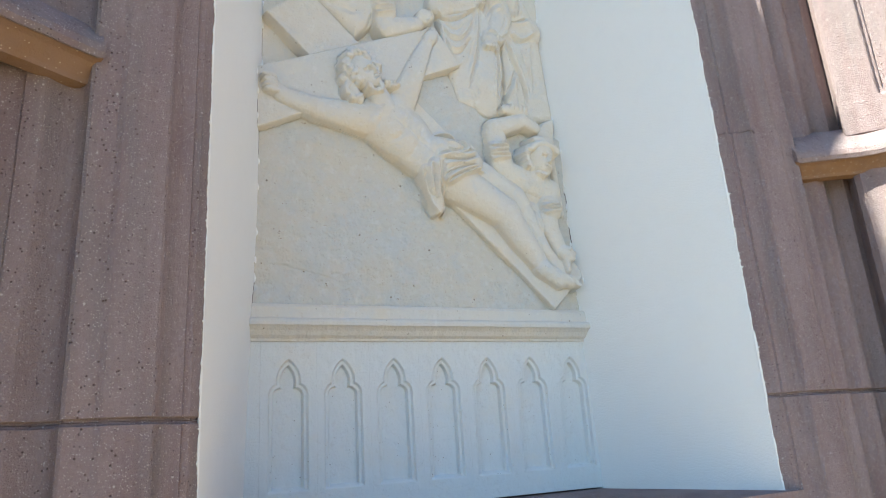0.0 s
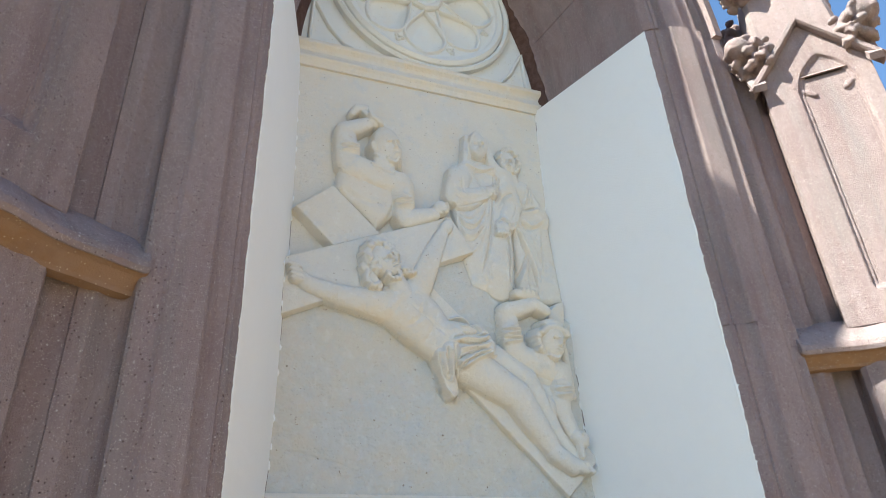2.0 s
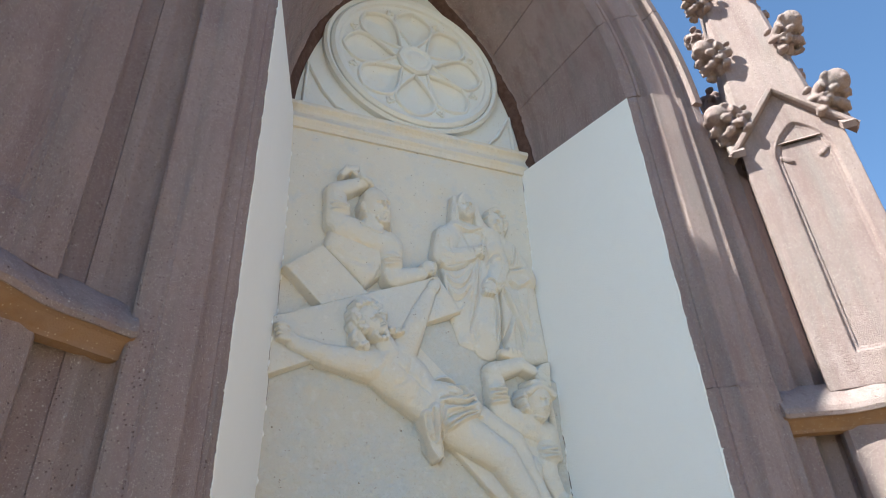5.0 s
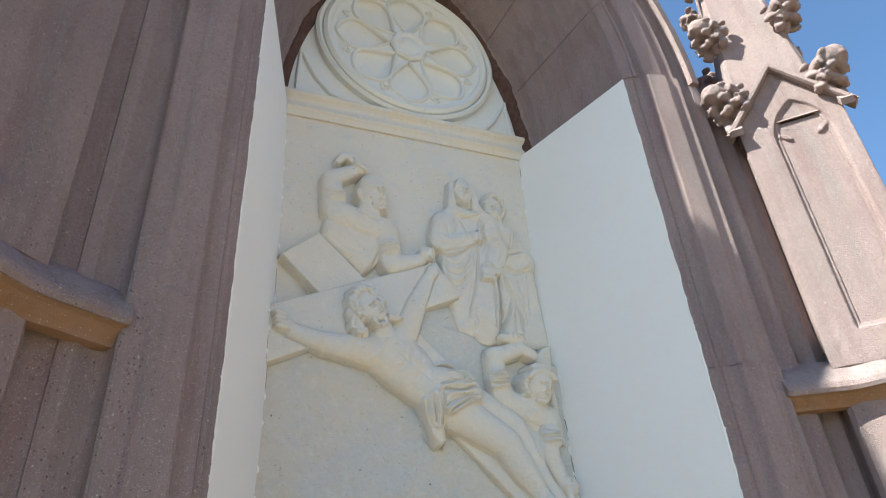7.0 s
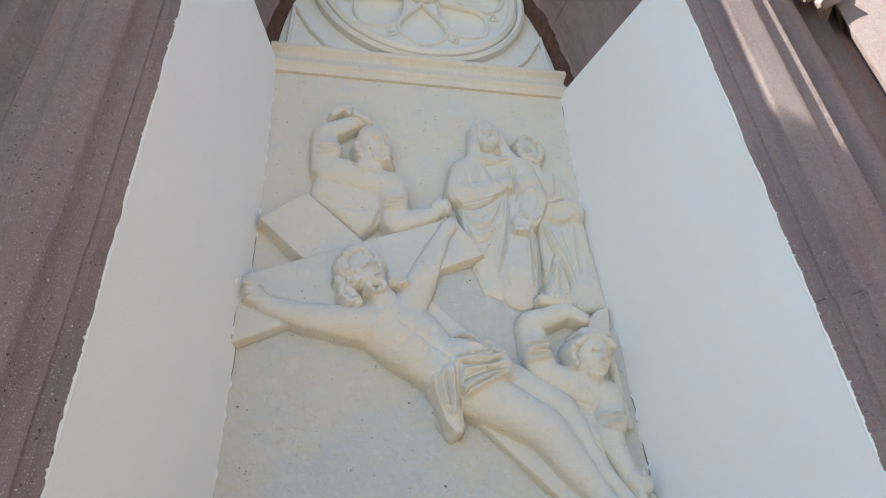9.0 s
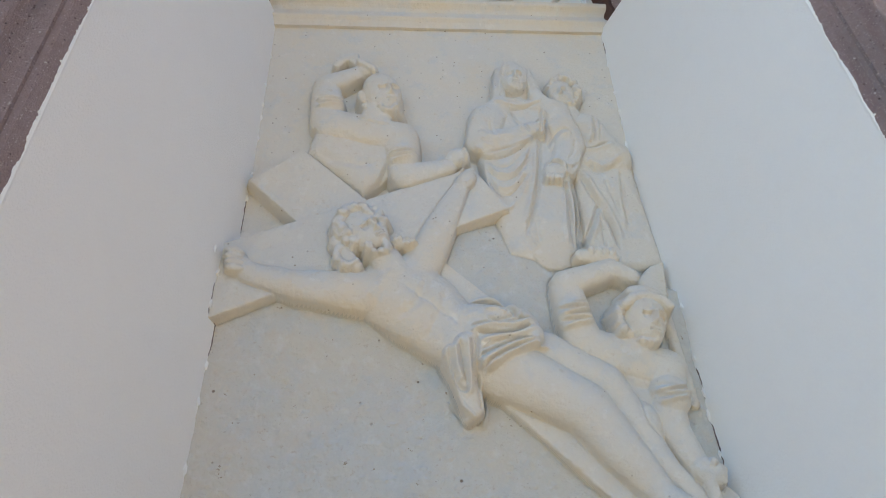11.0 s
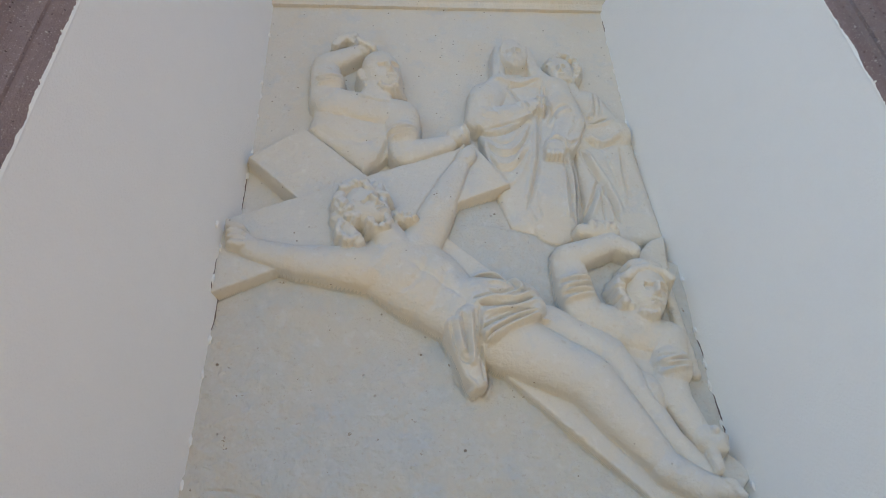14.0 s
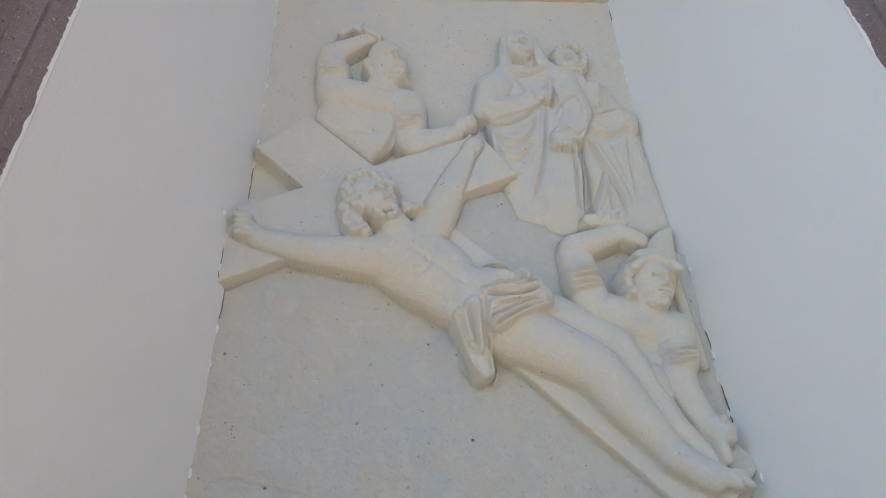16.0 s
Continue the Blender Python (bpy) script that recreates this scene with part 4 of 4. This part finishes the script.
part("hub", hub(), COOL, head)
for s in (-1, 1):
    pts = [(CX + s * 0.545, 4.02), (CX + s * 0.535, 4.28), (CX + s * 0.505, 4.22), (CX + s * 0.46, 4.13), (CX + s * 0.39, 4.045), (CX + s * 0.30, 4.015)]
    dense = []
    for (xa, za), (xb, zb) in zip(pts, pts[1:] + pts[:1]):
        dense += [(xa + (xb - xa) * i / 6, za + (zb - za) * i / 6) for i in range(6)]
    part("spandrel", tube(dense, 0.010, 0.018, 0.0), COOL, head)


# ---- pinnacles set cornerwise beside the niche ----
BODY = 0.1825               # half width
MID_U = 0.3375
CORNER = {1: (1.155, -0.777, 46.0), -1: (1.155, -0.777, 45.0)}
SIZE = 1.064


def face_point(s, u, n, z):
    """A point by the face that looks towards the niche: along it, out of it, up."""
    a, y, turn = CORNER[s]
    c, q = math.cos(radians(turn)), math.sin(radians(turn))
    u, n = (u - MID_U + BODY) * SIZE, n * SIZE
    if s < 0 and z > 3.3:
        z += 0.22
    return (CX + s * (a + u * c - n * q), y - u * q - n * c, max(1.785 + (z - 1.785) * SIZE, 0.0))


def spin(u, n, k):
    """Turn by k quarters about the pinnacle's axis."""
    du, dn = u - MID_U, n + BODY
    for _ in range(k % 4):
        du, dn = dn, -du
    return MID_U + du, dn - BODY


def gable_top(u):
    return 3.735 - abs(u - MID_U) * 1.28


def face_mesh(s):
    F, G = np.meshgrid(np.linspace(-1, 1, 96), np.linspace(0, 1, 250))
    U = MID_U + F * BODY
    top = 3.735 - np.abs(U - MID_U) * 1.28
    Z = 2.50 + G * (top - 2.50)
    x = U - 0.366

    def sunk(g):
        box = np.maximum(np.abs(x) - 0.082 - g, np.maximum(2.635 - g - Z, Z - 3.42))
        tip = np.maximum(np.hypot(np.abs(x) + 0.10, Z - 3.395) - 0.182 - g, 3.30 - Z)
        return np.minimum(box, tip)
    H = 0.004 + 0.0012 * wobble(U, Z, 0.06, 17, 4)
    for g, deep, w in ((0.016, 0.011, 0.008), (0.0, 0.013, 0.006)):
        e = np.clip(0.5 - sunk(g) / w, 0, 1)
        H = H - deep * e * e * (3 - 2 * e)
    cusp = np.hypot(np.abs(x) - 0.062, (Z - 3.405) * 1.3 - (np.abs(x) - 0.062) * 0.8) - 0.021
    e = np.clip(0.5 - cusp / 0.007, 0, 1)
    H = H + 0.016 * e
    me = sheet(U, Z, H, 0.0, 0.012)
    for v in me.vertices:
        u, n, z = v.co.x, -v.co.y, v.co.z
        v.co = face_point(s, u, n, z + 0.22 * (min(max((z - 2.6) / 0.7, 0), 1) - (z > 3.3)) if s < 0 else z)
    return me


def crocket_mesh():
    """A bulbous bud over curled leaf lobes, leaning out along +x, fused into one skin."""
    rnd = random.Random(4)
    bm = bmesh.new()
    lumps = [(0.000, 0, -0.030, 0.030, 0.8), (0.012, 0.0, 0.000, 0.034, 0.8), (0.034, 0.0, 0.024, 0.030, 0.9), (0.058, 0.002, 0.040, 0.036, 0.95), (0.040, 0.0, 0.062, 0.026, 0.6), (0.082, 0.0, 0.030, 0.016, 0.7)]
    for d in (-1, 1):
        lumps += [(0.036, 0.040 * d, 0.026, 0.021, 0.7), (0.056, 0.034 * d, 0.050, 0.017, 0.6), (0.010, 0.046 * d, 0.004, 0.020, 0.6), (0.058, 0.026 * d, 0.004, 0.017, 0.7),
                  (0.034, 0.030 * d, -0.020, 0.019, 0.6), (0.014, 0.036 * d, -0.044, 0.018, 0.6), (0.046, 0.008 * d, -0.028, 0.014, 0.8), (0.006, 0.050 * d, 0.040, 0.014, 0.6)]
    for x, y, z, r, flat in lumps:
        m = Matrix.Translation((x, y, z)) @ Euler((rnd.uniform(-0.6, 0.6), rnd.uniform(-0.8, 0.3), rnd.uniform(-0.5, 0.5))).to_matrix().to_4x4() @ Matrix.Diagonal((1.12, rnd.uniform(0.85, 1.1), flat, 1))
        bmesh.ops.create_icosphere(bm, subdivisions=3, radius=r, matrix=m)
    for d in (-1, 1):
        # rolled rims round the hollow side lobes
        for cx, cy, cz, r in ((0.036, 0.050 * d, 0.012, 0.020), (0.024, 0.044 * d, -0.032, 0.016)):
            for i in range(14):
                a = i / 13 * 5.0
                m = Matrix.Translation((cx + r * math.cos(a), cy + 0.004 * d * math.sin(a * 2), cz + r * math.sin(a)))
                bmesh.ops.create_icosphere(bm, subdivisions=1, radius=0.0075, matrix=m)
    me = bpy.data.meshes.new("crocket")
    bm.to_mesh(me)
    bm.free()
    ob = new("crocket_model", me)
    mod = ob.modifiers.new("fuse", "REMESH")
    mod.mode, mod.voxel_size = "VOXEL", 0.0035
    bpy.context.view_layer.update()
    out = bpy.data.meshes.new_from_object(ob.evaluated_get(bpy.context.evaluated_depsgraph_get()))
    bpy.data.objects.remove(ob)
    out.name = "crocket"
    out.materials.clear()
    out.materials.append(PINK)
    co = np.empty(len(out.vertices) * 3)
    out.vertices.foreach_get("co", co)
    out.vertices.foreach_set("co", [c + 0.0022 * noise.noise(Vector((c * 70, i % 3 * 5.0, 0))) for i, c in enumerate(co)])
    out.polygons.foreach_set("use_smooth", [True] * len(out.polygons))
    return out


CROCKET = crocket_mesh()


def pinnacle(s):
    top = tagged(new("pinnacle"), "pink cast stone pinnacle with crockets and a sunk lancet panel" if s > 0 else "shaded pink cast stone pinnacle with a moulded ledge", "pinnacle")

    def sq(h, z, bevel=0.0):
        out = []
        for k in range(4):
            for d in (-1, 1):
                u, n = spin(MID_U + d * (h - bevel), h - BODY, k)
                out.append(face_point(s, u, n, z))
        return out
    part("shaft", loft([sq(BODY + 0.005, 0.0, 0.014), sq(BODY + 0.005, 1.752, 0.014), sq(BODY, 1.757, 0.018), sq(BODY + 0.002, 1.762, 0.014), sq(BODY + 0.002, 2.46, 0.014)]), PINK, top)
    part("upper_shaft", loft([sq(BODY - 0.012, 2.46, 0.01), sq(BODY - 0.012, 3.47, 0.01)]), PINK, top)
    carved("face", face_mesh(s), PINK, top)
    for k in range(4):
        bm = bmesh.new()
        for d in (-1, 1):
            pts = []
            for o, zz in ((BODY + 0.035, 0.0), (0.0, 0.0), (0.0, 0.040), (BODY + 0.050, 0.040)):
                u = MID_U + d * o
                z = gable_top(u) - 0.012 + zz
                pts.append((u, z))
            v0 = [bm.verts.new(face_point(s, *spin(u, -0.012, k), z)) for u, z in pts]
            v1 = [bm.verts.new(face_point(s, *spin(u, 0.030, k), z)) for u, z in pts]
            v2 = [bm.verts.new(face_point(s, *spin(u, 0.039, k), z + (0.008 if i < 2 else -0.008))) for i, (u, z) in enumerate(pts)]
            for r0, r1 in ((v0, v1), (v1, v2)):
                for i in range(4):
                    bm.faces.new((r0[i], r0[(i + 1) % 4], r1[(i + 1) % 4], r1[i]))
            bm.faces.new(v0)
            bm.faces.new(v2)
        part("gablet", bm, PINK, top)
        tri = [(MID_U - BODY, 3.48), (MID_U, 3.72), (MID_U + BODY, 3.48)]
        bm = loft([[face_point(s, *spin(u, -0.009, k), z) for u, z in tri], [face_point(s, *spin(u, -BODY, k), z) for u, z in tri]])
        part("gable", bm, PINK, top)
    part("spire", loft([sq(0.165, 3.47, 0.02), sq(0.150, 3.80, 0.02), sq(0.100, 4.60, 0.016), sq(0.030, 5.70, 0.006)]), PINK, top)
    for level, (z, h) in enumerate(((3.62, 0.165), (4.03, 0.135), (4.44, 0.110), (4.85, 0.083))):
        for k in range(4):
            u, n = spin(MID_U + h, h - BODY, k)
            ob = new("crocket", CROCKET)
            ob.parent = top
            base = Vector(face_point(s, u, n, z))
            mid = Vector(face_point(s, MID_U, -BODY, z))
            out = (base - mid).normalized()
            size = 1.45 - 0.1 * level
            ob.matrix_basis = Matrix.Translation(base - out * 0.01) @ Matrix.Rotation(math.atan2(out.y, out.x), 4, "Z") @ Matrix.Rotation(0.25 * math.sin(7 * k + level), 4, "X") @ Matrix.Diagonal((size, size, size, 1))
    # weathered ledge round the shaft
    prof = [(-0.05, 2.575), (0.0, 2.532), (0.022, 2.508), (0.042, 2.484), (0.053, 2.468), (0.057, 2.450), (0.052, 2.437), (0.034, 2.432), (0.024, 2.424), (0.014, 2.416), (0.006, 2.408), (0.003, 2.398), (-0.03, 2.396)]
    # it dies into the pier's arris, swings forward and runs on along the face and round the corner
    way = [(0.984, -0.700, -0.45, -0.89, 0.25), (0.994, -0.690, -0.45, -0.89, 0.75), (1.010, -0.686, -0.48, -0.88, 1.0), (1.050, -0.706, -0.52, -0.85, 1.0), (1.104, -0.742, -0.60, -0.80, 1.0),
           (1.150, -0.778, -0.66, -0.75, 1.0), (1.19, -0.812, -0.70, -0.71, 1.0), (1.25, -0.872, -0.707, -0.707, 1.0), (1.31, -0.932, -0.707, -0.707, 1.0), (1.37, -0.992, -0.707, -0.707, 1.0),
           (1.430, -1.052, 0.0, -1.414, 1.0), (1.70, -0.782, 0.707, -0.707, 1.0)]
    # the ledge's underside is split off to carry the painted warm bounce
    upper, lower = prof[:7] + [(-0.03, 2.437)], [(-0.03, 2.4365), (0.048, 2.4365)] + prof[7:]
    for nm, sec, mat in (("ledge", upper, PINK), ("soffit", lower, BOUNCE_STONE)):
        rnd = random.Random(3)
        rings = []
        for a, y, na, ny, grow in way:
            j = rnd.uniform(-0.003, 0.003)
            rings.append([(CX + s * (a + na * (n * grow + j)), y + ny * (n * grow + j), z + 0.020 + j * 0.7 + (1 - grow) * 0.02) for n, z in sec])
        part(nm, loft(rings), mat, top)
    return top


for s in (1, -1):
    pinnacle(s)


# ---- ragged plaster edges ----
def ragged(s, seed):
    """A thin uneven lip of plaster where the white jamb meets the stone."""
    rnd = random.Random(seed)
    bm = bmesh.new()
    rows, w = [], 0.006
    z = Z_SILL
    while z < Z_SPRING:
        w = min(max(w + rnd.uniform(-0.0012, 0.0012), 0.0005), 0.005)
        d = w + rnd.uniform(0.0, 0.002) + (rnd.uniform(0.002, 0.006) if rnd.random() < 0.04 else 0)
        rows.append([(0.7612, -0.6170), (0.7615, -0.6225), (0.762 + d * 0.62, -0.6225 - d * 0.78), (0.762 + d * 0.62 + 0.002, -0.620 - d * 0.78)])
        rows[-1] = [bm.verts.new(upright(s, a, y, z)) for a, y in rows[-1]]
        z += rnd.uniform(0.002, 0.006)
    for a, b in zip(rows, rows[1:]):
        for i in range(3):
            bm.faces.new((a[i], a[i + 1], b[i + 1], b[i]))
    return bm


for s, seed in ((-1, 5), (1, 6)):
    part("plaster_lip", ragged(s, seed), WHITE, bpy.data.objects["wall_west" if s < 0 else "wall_east"])


# ---- open joints and crumbs where the relief meets the jambs ----
def joint(s, z0, z1, seed):
    rnd = random.Random(seed)
    zs, hs = EDGE_H[s]
    bm = bmesh.new()
    rows = []
    n = max(int((z1 - z0) / 0.008), 2)
    for i in range(n + 1):
        z = z0 + (z1 - z0) * i / n
        h = float(np.interp(z, zs, hs)) + 0.001
        w = 0.0006 + rnd.uniform(0.0, 0.0036) * max(math.sin(math.pi * i / n), 0.0) ** 0.5
        row = []
        for d, out in ((-0.002, -0.004), (0.0005, 0.0012), (w, 0.0012), (w + 0.001, -0.004)):
            y = -(h + d)
            row.append(bm.verts.new(upright(s, back_a(z) - y * (0.762 - back_a(z)) / 0.62 - out, y, z)))
        rows.append(row)
    for a, b in zip(rows, rows[1:]):
        for i in range(3):
            bm.faces.new((a[i], a[i + 1], b[i + 1], b[i]))
    return bm


for s, spans in ((-1, ((2.11, 2.20), (2.60, 2.78), (2.98, 3.10))), (1, ((2.33, 2.44), (2.50, 2.58), (3.00, 3.12), (3.80, 3.86)))):
    for i, (z0, z1) in enumerate(spans):
        part("joint", joint(s, z0, z1, 50 + i * 7 + s), DARK, panel)


def crumb(s, z, seed):
    rnd = random.Random(seed)
    zs, hs = EDGE_H[s]
    y = -float(np.interp(z, zs, hs)) - rnd.uniform(0.0, 0.006)
    bm = bmesh.new()
    bmesh.ops.create_icosphere(bm, subdivisions=2, radius=1.0)
    for v in bm.verts:
        v.co *= 1 + 0.5 * noise.noise(v.co * 1.7 + Vector((seed, 0, 0)))
        v.co = Vector(upright(s, back_a(z) - 0.001 - y * (0.762 - back_a(z)) / 0.62, y, z)) + Vector((v.co.x * 0.004, v.co.y * 0.006, v.co.z * rnd.uniform(0.006, 0.016)))
    return bm


for s in (-1, 1):
    for i in range(16):
        z = 2.14 + 1.6 * ((i * 0.618 + 0.2 * s) % 1.0)
        part("crumb", crumb(s, z, 11 * i + s), WHITE, panel)
